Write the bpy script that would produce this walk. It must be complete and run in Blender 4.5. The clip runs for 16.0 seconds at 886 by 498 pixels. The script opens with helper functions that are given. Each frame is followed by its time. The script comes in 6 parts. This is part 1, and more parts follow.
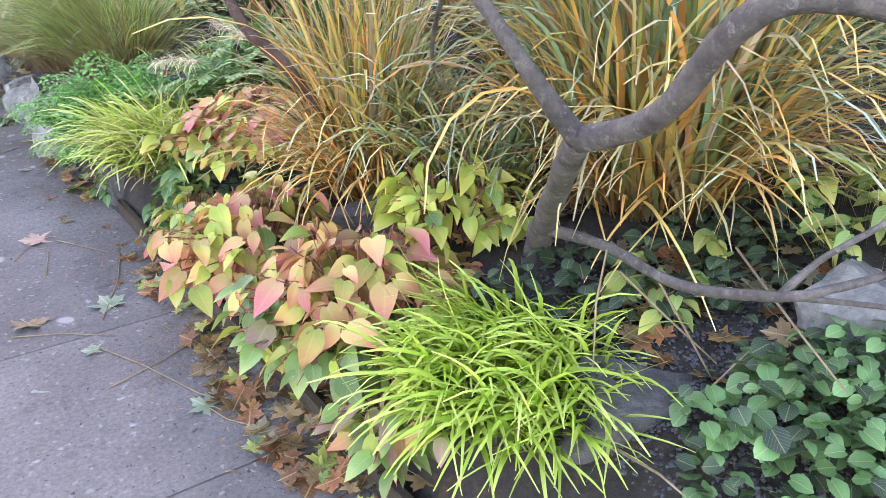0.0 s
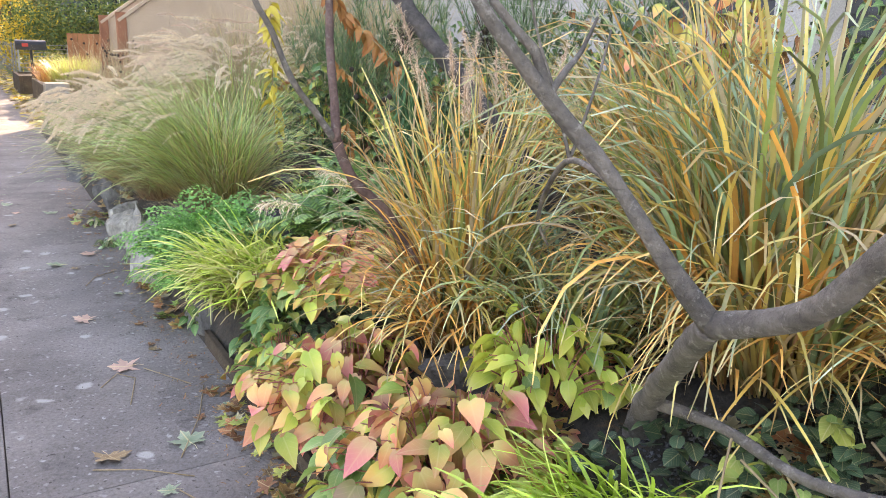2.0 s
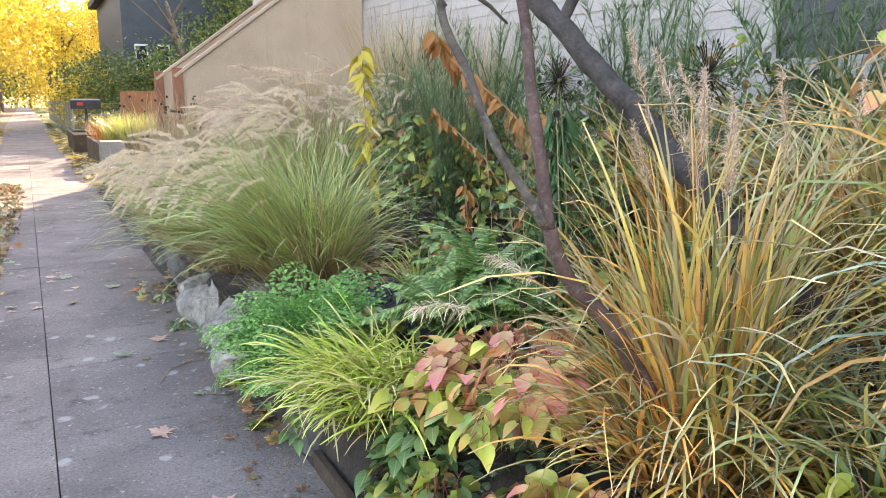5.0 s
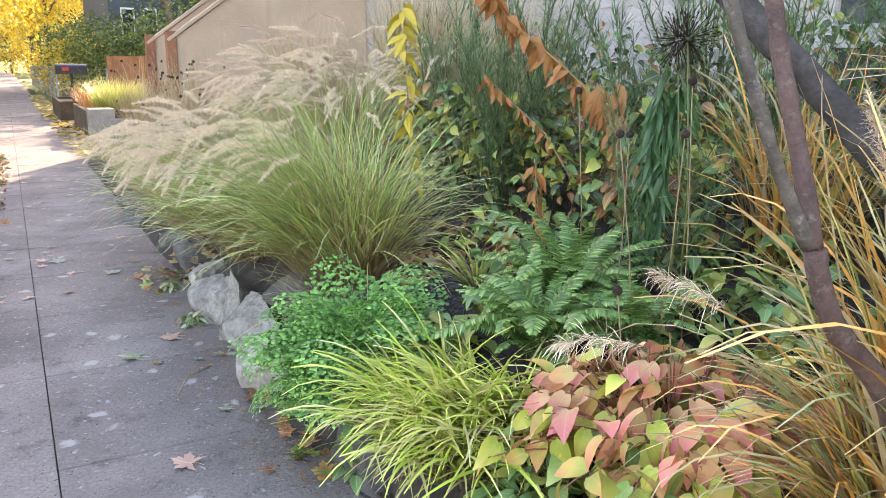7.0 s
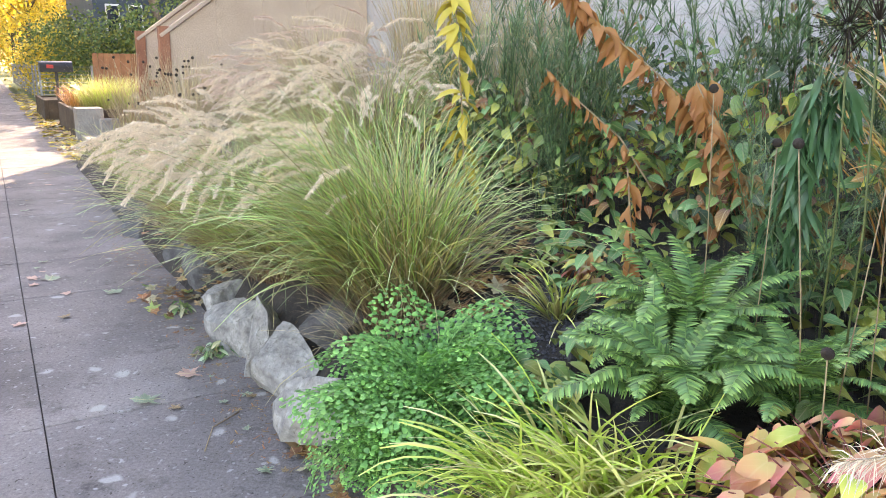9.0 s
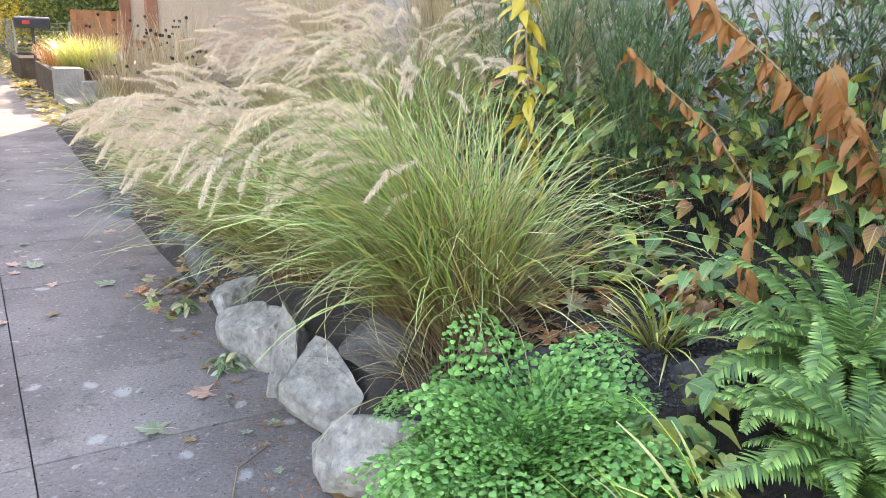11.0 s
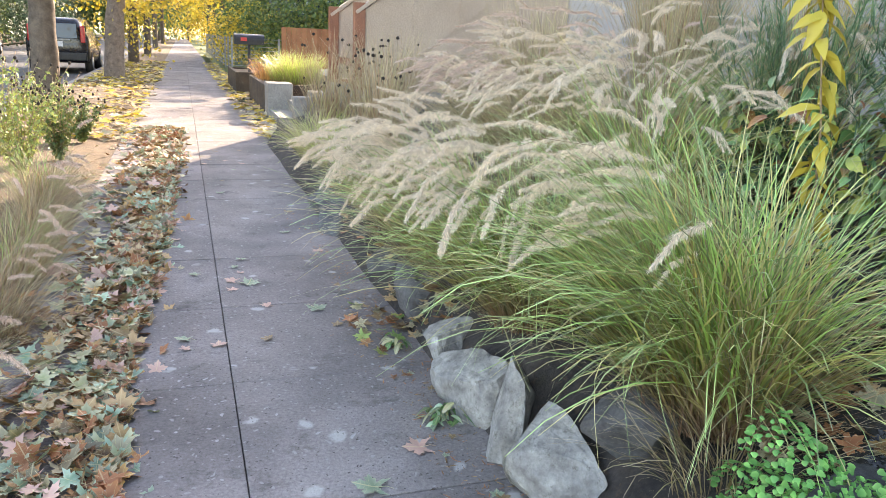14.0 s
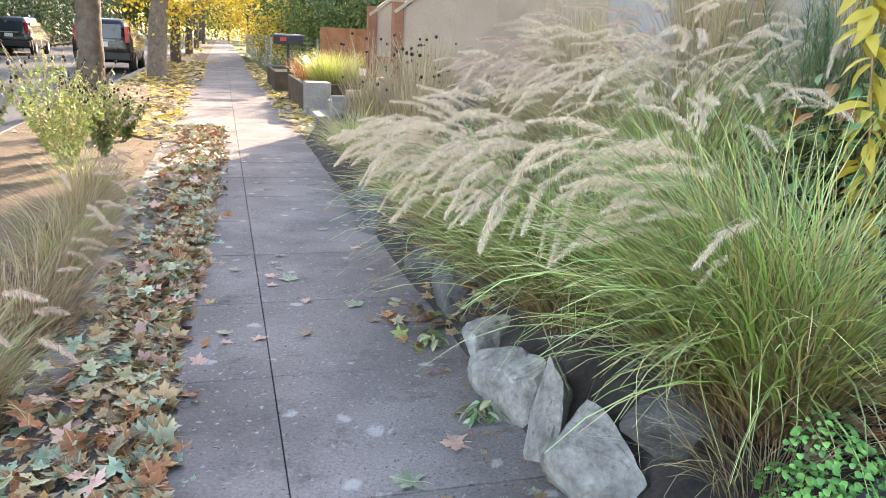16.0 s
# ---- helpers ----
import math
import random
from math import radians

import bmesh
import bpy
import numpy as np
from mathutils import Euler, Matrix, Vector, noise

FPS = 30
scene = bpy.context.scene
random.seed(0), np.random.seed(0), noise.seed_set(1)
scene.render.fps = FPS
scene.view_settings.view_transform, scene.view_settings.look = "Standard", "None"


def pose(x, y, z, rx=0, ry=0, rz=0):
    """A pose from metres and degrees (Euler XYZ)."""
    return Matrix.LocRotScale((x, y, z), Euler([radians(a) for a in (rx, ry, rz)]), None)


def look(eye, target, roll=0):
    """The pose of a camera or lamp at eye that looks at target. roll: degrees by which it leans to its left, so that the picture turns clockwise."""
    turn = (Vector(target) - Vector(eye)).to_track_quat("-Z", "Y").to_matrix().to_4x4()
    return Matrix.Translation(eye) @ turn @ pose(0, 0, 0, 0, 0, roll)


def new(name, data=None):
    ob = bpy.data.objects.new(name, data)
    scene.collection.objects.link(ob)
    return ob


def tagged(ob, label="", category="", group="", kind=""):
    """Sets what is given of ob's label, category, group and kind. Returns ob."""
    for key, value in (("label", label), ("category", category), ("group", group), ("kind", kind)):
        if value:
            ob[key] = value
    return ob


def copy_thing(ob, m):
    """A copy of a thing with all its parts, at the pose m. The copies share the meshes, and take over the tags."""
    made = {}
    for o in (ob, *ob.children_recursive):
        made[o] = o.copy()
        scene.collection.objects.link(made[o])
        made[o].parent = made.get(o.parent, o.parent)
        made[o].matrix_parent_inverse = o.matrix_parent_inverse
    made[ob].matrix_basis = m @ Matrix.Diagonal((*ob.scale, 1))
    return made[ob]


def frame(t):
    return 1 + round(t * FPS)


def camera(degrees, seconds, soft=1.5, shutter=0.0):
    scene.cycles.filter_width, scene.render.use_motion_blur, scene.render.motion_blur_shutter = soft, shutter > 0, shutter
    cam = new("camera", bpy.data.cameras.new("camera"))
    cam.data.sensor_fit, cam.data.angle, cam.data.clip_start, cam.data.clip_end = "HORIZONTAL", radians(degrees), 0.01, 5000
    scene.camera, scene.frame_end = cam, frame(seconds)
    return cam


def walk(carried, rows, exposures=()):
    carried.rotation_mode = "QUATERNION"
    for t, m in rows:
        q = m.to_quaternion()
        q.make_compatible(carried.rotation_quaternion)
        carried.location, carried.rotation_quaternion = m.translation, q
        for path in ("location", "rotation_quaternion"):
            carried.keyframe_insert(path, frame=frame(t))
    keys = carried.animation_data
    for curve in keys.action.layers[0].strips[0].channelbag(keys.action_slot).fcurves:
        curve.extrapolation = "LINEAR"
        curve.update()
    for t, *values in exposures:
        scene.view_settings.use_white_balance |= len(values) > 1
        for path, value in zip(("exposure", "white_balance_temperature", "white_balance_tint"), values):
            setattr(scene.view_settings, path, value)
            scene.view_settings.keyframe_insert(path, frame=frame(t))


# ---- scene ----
cam = camera(60.4, 16.0, soft=0.65)
PATH = [
    (0, (0.074, 0.709, 1.306), (1.169, 2.171, 0.491), 0.4),
    (0.5, (0.061, 0.731, 1.316), (1.092, 2.285, 0.591), 0.6),
    (1, (0.052, 0.747, 1.334), (1.045, 2.364, 0.702), 0.7),
    (1.5, (0.052, 0.759, 1.351), (1.037, 2.41, 0.799), 1.0),
    (2, (0.032, 0.82, 1.361), (1.046, 2.471, 0.864), 1.9),
    (2.5, (-0.028, 0.917, 1.367), (1.081, 2.523, 0.928), 2.7),
    (3, (-0.05, 1.005, 1.387), (1.095, 2.6, 1.01), 2.6),
    (3.5, (0.007, 1.153, 1.381), (1.063, 2.817, 1.042), 2.3),
    (4, (0.095, 1.323, 1.374), (1.039, 3.051, 1.024), 2.3),
    (4.5, (0.054, 1.522, 1.352), (0.972, 3.259, 0.974), 0.9),
    (4.7, (0.012, 1.597, 1.36), (0.947, 3.323, 0.977), -0.0),
    (6.8, (0.017, 2.257, 1.332), (0.945, 3.972, 0.887), 1.2),
    (7, (-0.016, 2.334, 1.336), (0.94, 4.03, 0.875), 0.6),
    (7.5, (-0.09, 2.489, 1.337), (0.936, 4.134, 0.848), 0.2),
    (8, (-0.106, 2.614, 1.326), (0.922, 4.255, 0.827), 1.0),
    (8.5, (-0.06, 2.803, 1.32), (0.937, 4.473, 0.854), 0.7),
    (8.7, (-0.046, 2.858, 1.316), (0.938, 4.537, 0.857), 0.6),
    (10.8, (-0.094, 3.439, 1.322), (0.957, 5.051, 0.778), 2.2),
    (11, (-0.053, 3.514, 1.324), (0.972, 5.143, 0.783), 2.3),
    (11.5, (-0.01, 3.665, 1.33), (0.914, 5.352, 0.781), 2.8),
    (12, (-0.061, 3.785, 1.333), (0.772, 5.507, 0.747), 2.2),
    (12.5, (-0.142, 3.874, 1.324), (0.656, 5.603, 0.711), 1.5),
    (13, (-0.158, 3.918, 1.33), (0.58, 5.668, 0.705), 2.0),
    (13.5, (-0.145, 3.917, 1.342), (0.519, 5.711, 0.759), 2.4),
    (14, (-0.141, 3.914, 1.354), (0.489, 5.74, 0.833), 2.7),
    (14.5, (-0.144, 3.905, 1.355), (0.477, 5.74, 0.855), 2.7),
    (15, (-0.148, 3.909, 1.351), (0.466, 5.745, 0.848), 2.8),
    (15.5, (-0.155, 3.905, 1.348), (0.442, 5.744, 0.838), 2.9),
    (16, (-0.158, 3.911, 1.344), (0.385, 5.763, 0.819), 2.6),
]
walk(cam, [(t, look(eye, target, roll)) for t, eye, target, roll in PATH],
     exposures=[(0, 3.12, 7700, 30), (1.2, 3.0, 8400, 27), (2.5, 2.92, 8800, 25), (4.5, 2.84, 8500, 24), (7.5, 2.97, 8300, 25), (11, 3.1, 8300, 24), (13.5, 2.86, 7800, 19), (16, 2.8, 7700, 19)])

# ---- light ----
SUN_AZ = math.atan2(0.49, 0.87)
SUN_EL = radians(22)
sun_way = Vector((math.sin(SUN_AZ) * math.cos(SUN_EL), math.cos(SUN_AZ) * math.cos(SUN_EL), math.sin(SUN_EL)))
world = bpy.data.worlds.new("sky")
scene.world = world
world.use_nodes = True
sky = world.node_tree.nodes.new("ShaderNodeTexSky")
sky.sky_type, sky.sun_disc, sky.sun_elevation, sky.sun_rotation = "NISHITA", False, SUN_EL, SUN_AZ
world.node_tree.links.new(sky.outputs["Color"], world.node_tree.nodes["Background"].inputs["Color"])
world.node_tree.nodes["Background"].inputs["Strength"].default_value = 0.15
sun = new("sun", bpy.data.lights.new("sun", "SUN"))
sun.data.energy, sun.data.angle, sun.data.color = 2.6, radians(0.53), (1.0, 0.9, 0.76)
sun.matrix_world = look((8, 30, 20), Vector((8, 30, 20)) - sun_way)

# ---- materials ----
def shader(name):
    m = bpy.data.materials.new(name)
    m.use_nodes = True
    nt = m.node_tree
    return m, nt, nt.nodes["Principled BSDF"]


def node(nt, kind, **inputs):
    n = nt.nodes.new(kind)
    for k, v in inputs.items():
        n.inputs[k.replace("_", " ")].default_value = v
    return n


def ramp(nt, fac, stops):
    r = nt.nodes.new("ShaderNodeValToRGB")
    while len(r.color_ramp.elements) < len(stops):
        r.color_ramp.elements.new(0.5)
    for e, (p, c) in zip(r.color_ramp.elements, stops):
        e.position, e.color = p, (*c, 1)
    nt.links.new(fac, r.inputs["Fac"])
    return r.outputs["Color"]


def mix(nt, fac, a, b, how="MIX"):
    n = nt.nodes.new("ShaderNodeMix")
    n.data_type, n.blend_type = "RGBA", how
    for sock, v in ((0, fac), (6, a), (7, b)):
        if isinstance(v, bpy.types.NodeSocket):
            nt.links.new(v, n.inputs[sock])
        else:
            n.inputs[sock].default_value = v if sock == 0 else (*v, 1)
    return n.outputs[2]


def grainy(name, c1, c2, scale=3.0, fine=40.0, rough=0.85, bump=0.3, metal=0.0, spread=0.0, stain=None, world_space=True):
    """A surface of two colours at a large scale, grain at a fine one, relief, and stains."""
    m, nt, b = shader(name)
    tc = nt.nodes.new("ShaderNodeNewGeometry" if world_space else "ShaderNodeTexCoord")
    co = tc.outputs["Position" if world_space else "Object"]
    big = node(nt, "ShaderNodeTexNoise", Scale=scale, Detail=6.0, Roughness=0.6)
    small = node(nt, "ShaderNodeTexNoise", Scale=fine, Detail=5.0, Roughness=0.7)
    for n in (big, small):
        nt.links.new(co, n.inputs["Vector"])
    col = ramp(nt, big.outputs["Fac"], [(0.32, c1), (0.68, c2)])
    speck = ramp(nt, small.outputs["Fac"], [(0.3, (0.62, 0.62, 0.62)), (0.7, (1.25, 1.25, 1.25))])
    col = mix(nt, 0.8, col, speck, "MULTIPLY")
    if stain:
        third = node(nt, "ShaderNodeTexNoise", Scale=scale * 3.1, Detail=8.0, Roughness=0.75)
        nt.links.new(co, third.inputs["Vector"])
        f = ramp(nt, third.outputs["Fac"], [(0.55, (0, 0, 0)), (0.7, (1, 1, 1))])
        col = mix(nt, f, col, stain)
    if spread:
        oi = nt.nodes.new("ShaderNodeObjectInfo")
        v = ramp(nt, oi.outputs["Random"], [(0, (1 - spread,) * 3), (1, (1 + spread,) * 3)])
        col = mix(nt, 1.0, col, v, "MULTIPLY")
    nt.links.new(col, b.inputs["Base Color"])
    b.inputs["Roughness"].default_value, b.inputs["Metallic"].default_value = rough, metal
    bm_ = node(nt, "ShaderNodeBump", Strength=bump, Distance=0.01)
    nt.links.new(small.outputs["Fac"], bm_.inputs["Height"])
    nt.links.new(bm_.outputs["Normal"], b.inputs["Normal"])
    return m


def foliage(name, stops, other=None, share=0.5, rough=0.5, clear=0.35, per_object=False, vein=0.0, vary=0.3):
    """Leaf or blade: colour runs along the leaf; some leaves take a second run of colours; light shines through."""
    m, nt, b = shader(name)
    uv = nt.nodes.new("ShaderNodeUVMap")
    uv.uv_map = "leaf"
    sep = nt.nodes.new("ShaderNodeSeparateXYZ")
    nt.links.new(uv.outputs["UV"], sep.inputs[0])
    rnd = nt.nodes.new("ShaderNodeObjectInfo").outputs["Random"] if per_object else nt.nodes.new("ShaderNodeNewGeometry").outputs["Random Per Island"]
    geo = nt.nodes.new("ShaderNodeNewGeometry").outputs["Position"]
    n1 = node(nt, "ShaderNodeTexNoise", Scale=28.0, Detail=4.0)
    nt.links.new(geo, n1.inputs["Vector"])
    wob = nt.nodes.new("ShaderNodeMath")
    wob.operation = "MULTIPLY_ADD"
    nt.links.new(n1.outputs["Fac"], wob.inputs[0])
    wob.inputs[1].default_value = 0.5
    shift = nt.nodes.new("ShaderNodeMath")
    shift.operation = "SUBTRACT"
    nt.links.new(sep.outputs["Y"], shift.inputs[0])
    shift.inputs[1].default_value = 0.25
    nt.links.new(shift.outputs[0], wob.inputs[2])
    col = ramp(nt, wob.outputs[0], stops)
    if other:
        col2 = ramp(nt, wob.outputs[0], other)
        f = ramp(nt, rnd, [(max(0.0, share - 0.12), (1, 1, 1)), (min(1.0, share + 0.12), (0, 0, 0))])
        col = mix(nt, f, col, col2)
    mul = nt.nodes.new("ShaderNodeMath")
    mul.operation = "MULTIPLY"
    nt.links.new(rnd, mul.inputs[0])
    mul.inputs[1].default_value = 7.31
    fr = nt.nodes.new("ShaderNodeMath")
    fr.operation = "FRACT"
    nt.links.new(mul.outputs[0], fr.inputs[0])
    val = ramp(nt, fr.outputs[0], [(0, (1 - vary,) * 3), (1, (1 + vary,) * 3)])
    col = mix(nt, 1.0, col, val, "MULTIPLY")
    if vein:
        ab = nt.nodes.new("ShaderNodeMath")
        ab.operation = "ABSOLUTE"
        nt.links.new(sep.outputs["X"], ab.inputs[0])
        wv = nt.nodes.new("ShaderNodeMath")
        wv.operation = "MULTIPLY_ADD"
        nt.links.new(ab.outputs[0], wv.inputs[0])
        wv.inputs[1].default_value = -0.55
        nt.links.new(sep.outputs["Y"], wv.inputs[2])
        sc = nt.nodes.new("ShaderNodeMath")
        sc.operation = "PINGPONG"
        nt.links.new(wv.outputs[0], sc.inputs[0])
        sc.inputs[1].default_value = 0.085
        lines = ramp(nt, sc.outputs[0], [(0.0, (vein,) * 3), (0.016, (0, 0, 0))])
        rib = ramp(nt, ab.outputs[0], [(0.02, (vein * 1.6,) * 3), (0.06, (0, 0, 0))])
        both = mix(nt, 1.0, lines, rib, "LIGHTEN")
        col = mix(nt, both, col, (0.75, 0.6, 0.32))
    nt.links.new(col, b.inputs["Base Color"])
    b.inputs["Roughness"].default_value = rough
    tr = nt.nodes.new("ShaderNodeBsdfTranslucent")
    nt.links.new(col, tr.inputs["Color"])
    mx = nt.nodes.new("ShaderNodeMixShader")
    mx.inputs[0].default_value = clear * 0.55
    nt.links.new(b.outputs[0], mx.inputs[1])
    nt.links.new(tr.outputs[0], mx.inputs[2])
    nt.links.new(mx.outputs[0], nt.nodes["Material Output"].inputs["Surface"])
    return m


concrete = grainy("concrete_slab", (0.165, 0.147, 0.137), (0.31, 0.273, 0.254), 1.3, 70, 0.75, 0.6, spread=0.09, stain=(0.10, 0.088, 0.08))
# pale lichen spots and dark flecks on the slabs
_nt = concrete.node_tree
_base = _nt.nodes["Principled BSDF"].inputs["Base Color"].links[0].from_socket
_pos = _nt.nodes.new("ShaderNodeNewGeometry").outputs["Position"]
_wob = node(_nt, "ShaderNodeTexNoise", Scale=9.0, Detail=4.0)
_nt.links.new(_pos, _wob.inputs["Vector"])
_moved = mix(_nt, 0.12, (0, 0, 0), _wob.outputs["Color"])
_add = _nt.nodes.new("ShaderNodeVectorMath")
_nt.links.new(_pos, _add.inputs[0])
_nt.links.new(_moved, _add.inputs[1])
for _sc, _lim, _col in ((4.5, 0.16, (0.48, 0.46, 0.43)), (11.0, 0.13, (0.44, 0.42, 0.40)), (26.0, 0.2, (0.36, 0.34, 0.32)), (14.0, 0.09, (0.05, 0.04, 0.035)), (38.0, 0.17, (0.08, 0.07, 0.06))):
    _vor = node(_nt, "ShaderNodeTexVoronoi", Scale=_sc, Randomness=1.0)
    _nt.links.new(_add.outputs[0], _vor.inputs["Vector"])
    _f = ramp(_nt, _vor.outputs["Distance"], [(_lim * 0.6, (0.75,) * 3), (_lim, (0, 0, 0))])
    _base = mix(_nt, _f, _base, _col)
_nt.links.new(_base, _nt.nodes["Principled BSDF"].inputs["Base Color"])
_nt.nodes["Principled BSDF"].inputs["Roughness"].default_value = 0.92
_nt.nodes["Principled BSDF"].inputs["Specular IOR Level"].default_value = 0.2
joint_dirt = grainy("joint_dirt", (0.06, 0.05, 0.042), (0.10, 0.085, 0.07), 6, 80)
old_concrete = grainy("old_concrete", (0.20, 0.18, 0.155), (0.32, 0.295, 0.265), 2.5, 40, 0.9, 0.5, stain=(0.14, 0.12, 0.09))
mossy_concrete = grainy("mossy_concrete", (0.07, 0.06, 0.045), (0.15, 0.13, 0.10), 3, 40, 0.95, 0.5, stain=(0.05, 0.06, 0.025))
soil = grainy("mulch_soil", (0.03, 0.026, 0.024), (0.085, 0.07, 0.058), 6, 70, 0.95, 1.0, stain=(0.13, 0.08, 0.045))
litter_soil = grainy("littered_soil", (0.09, 0.06, 0.035), (0.2, 0.14, 0.08), 5, 60, 0.95, 1.0, stain=(0.30, 0.17, 0.07))
lawn = grainy("lawn", (0.07, 0.11, 0.03), (0.14, 0.17, 0.05), 1.5, 60, 0.9, 0.8, stain=(0.30, 0.20, 0.07))
asphalt = grainy("asphalt", (0.045, 0.045, 0.048), (0.07, 0.07, 0.07), 1, 120, 0.8, 0.3)
rock = grainy("grey_rock", (0.20, 0.19, 0.175), (0.46, 0.44, 0.40), 11, 38, 0.88, 1.0, spread=0.16, stain=(0.13, 0.12, 0.095), world_space=False)
# darker grey for bed boulders; on far edging stones it includes the grass's shade
dark_rock = grainy("dark_rock", (0.075, 0.07, 0.068), (0.17, 0.165, 0.16), 7, 60, 0.85, 0.9, spread=0.15, world_space=False)
gravel_mat = grainy("gravel", (0.06, 0.06, 0.07), (0.15, 0.15, 0.16), 30, 120, 0.8, 0.4)
bark = grainy("bark", (0.085, 0.072, 0.064), (0.21, 0.18, 0.16), 14, 60, 0.8, 1.0, stain=(0.34, 0.31, 0.28))
old_bark = grainy("old_bark", (0.045, 0.04, 0.04), (0.12, 0.105, 0.10), 16, 70, 0.85, 1.0)
red_bark = grainy("red_bark", (0.09, 0.05, 0.045), (0.18, 0.11, 0.095), 14, 90, 0.8, 0.8, stain=(0.22, 0.18, 0.16))
street_bark = grainy("street_bark", (0.09, 0.068, 0.05), (0.18, 0.14, 0.105), 8, 60, 0.9, 1.0)
birch_bark = grainy("birch_bark", (0.13, 0.095, 0.07), (0.27, 0.205, 0.16), 9, 40, 0.85, 0.7, stain=(0.07, 0.055, 0.045))
planter_wood = grainy("planter_wood", (0.045, 0.030, 0.020), (0.10, 0.068, 0.045), 3, 50, 0.9, 0.6, stain=(0.13, 0.11, 0.07))
red_wood = grainy("red_wood", (0.22, 0.085, 0.045), (0.32, 0.13, 0.07), 3, 60, 0.7, 0.3)
fence_wood = grainy("fence_wood", (0.27, 0.115, 0.055), (0.39, 0.175, 0.085), 3, 60, 0.8, 0.3, spread=0.12)
stucco = grainy("beige_panel", (0.42, 0.31, 0.23), (0.52, 0.40, 0.30), 1.2, 50, 0.85, 0.3, stain=(0.42, 0.33, 0.25))
cream_paint = grainy("cream_paint", (0.44, 0.42, 0.41), (0.54, 0.51, 0.49), 2, 60, 0.7, 0.2)
slate_paint = grainy("slate_paint", (0.06, 0.065, 0.075), (0.09, 0.095, 0.105), 2, 60, 0.6, 0.2)
blue_paint = grainy("blue_paint", (0.04, 0.055, 0.075), (0.06, 0.08, 0.10), 2, 60, 0.6, 0.2)
white_paint = grainy("white_paint", (0.7, 0.7, 0.68), (0.8, 0.8, 0.78), 2, 60, 0.6, 0.15)
roofing = grainy("roof_shingle", (0.06, 0.055, 0.05), (0.11, 0.1, 0.09), 2, 30, 0.9, 0.6)
dark_metal = grainy("dark_metal", (0.02, 0.02, 0.022), (0.035, 0.035, 0.038), 4, 60, 0.45, 0.1, metal=0.4)
grey_metal = grainy("grey_metal", (0.25, 0.26, 0.27), (0.36, 0.37, 0.38), 4, 60, 0.5, 0.1, metal=0.7)
car_paint = grainy("car_paint", (0.012, 0.012, 0.016), (0.016, 0.016, 0.02), 1, 20, 0.22, 0.0)
rubber = grainy("rubber", (0.015, 0.015, 0.015), (0.025, 0.025, 0.025), 5, 60, 0.9, 0.2)
red_lens = grainy("red_lens", (0.35, 0.015, 0.02), (0.45, 0.02, 0.03), 2, 20, 0.2, 0.0)
red_flag = grainy("red_flag", (0.5, 0.04, 0.03), (0.6, 0.05, 0.04), 2, 20, 0.5, 0.0)
plate_white = grainy("plate_white", (0.6, 0.6, 0.62), (0.7, 0.7, 0.72), 2, 20, 0.5, 0.0)
glass, _nt, _b = shader("dark_glass")
_b.inputs["Base Color"].default_value = (0.02, 0.03, 0.045, 1)
_b.inputs["Roughness"].default_value = 0.05
seed_dark = grainy("seed_head", (0.02, 0.013, 0.01), (0.05, 0.035, 0.025), 30, 90, 0.9, 0.5)
dry_stem = grainy("dry_stem", (0.26, 0.18, 0.10), (0.42, 0.31, 0.18), 12, 90, 0.8, 0.2)
green_stem = grainy("green_stem", (0.10, 0.13, 0.04), (0.17, 0.19, 0.06), 12, 90, 0.6, 0.2)
red_stem = grainy("red_stem", (0.26, 0.07, 0.06), (0.4, 0.15, 0.1), 12, 90, 0.6, 0.2)

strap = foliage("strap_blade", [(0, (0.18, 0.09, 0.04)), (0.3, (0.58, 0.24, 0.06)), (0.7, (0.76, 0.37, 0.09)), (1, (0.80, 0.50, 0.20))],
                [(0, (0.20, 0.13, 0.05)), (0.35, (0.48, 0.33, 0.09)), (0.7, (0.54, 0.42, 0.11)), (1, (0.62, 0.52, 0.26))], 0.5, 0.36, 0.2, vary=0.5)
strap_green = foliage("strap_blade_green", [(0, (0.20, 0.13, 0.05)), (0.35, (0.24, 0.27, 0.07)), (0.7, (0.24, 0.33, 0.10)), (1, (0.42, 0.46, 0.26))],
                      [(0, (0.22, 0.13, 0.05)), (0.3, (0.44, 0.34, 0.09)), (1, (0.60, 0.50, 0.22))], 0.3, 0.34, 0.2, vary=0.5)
strap_blue = foliage("strap_blade_glaucous", [(0, (0.14, 0.15, 0.06)), (0.4, (0.16, 0.26, 0.13)), (0.75, (0.26, 0.38, 0.25)), (1, (0.50, 0.56, 0.44))],
                     [(0, (0.16, 0.13, 0.05)), (0.4, (0.24, 0.30, 0.10)), (1, (0.44, 0.48, 0.30))], 0.35, 0.28, 0.15, vary=0.4)
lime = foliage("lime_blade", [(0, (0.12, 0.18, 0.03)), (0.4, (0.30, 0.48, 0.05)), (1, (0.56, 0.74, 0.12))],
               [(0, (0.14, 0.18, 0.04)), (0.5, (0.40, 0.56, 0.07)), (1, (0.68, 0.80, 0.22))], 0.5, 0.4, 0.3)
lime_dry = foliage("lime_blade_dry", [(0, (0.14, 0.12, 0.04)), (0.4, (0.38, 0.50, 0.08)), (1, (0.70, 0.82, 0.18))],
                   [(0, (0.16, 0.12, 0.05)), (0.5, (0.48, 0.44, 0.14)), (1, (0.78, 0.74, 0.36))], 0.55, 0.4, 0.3)
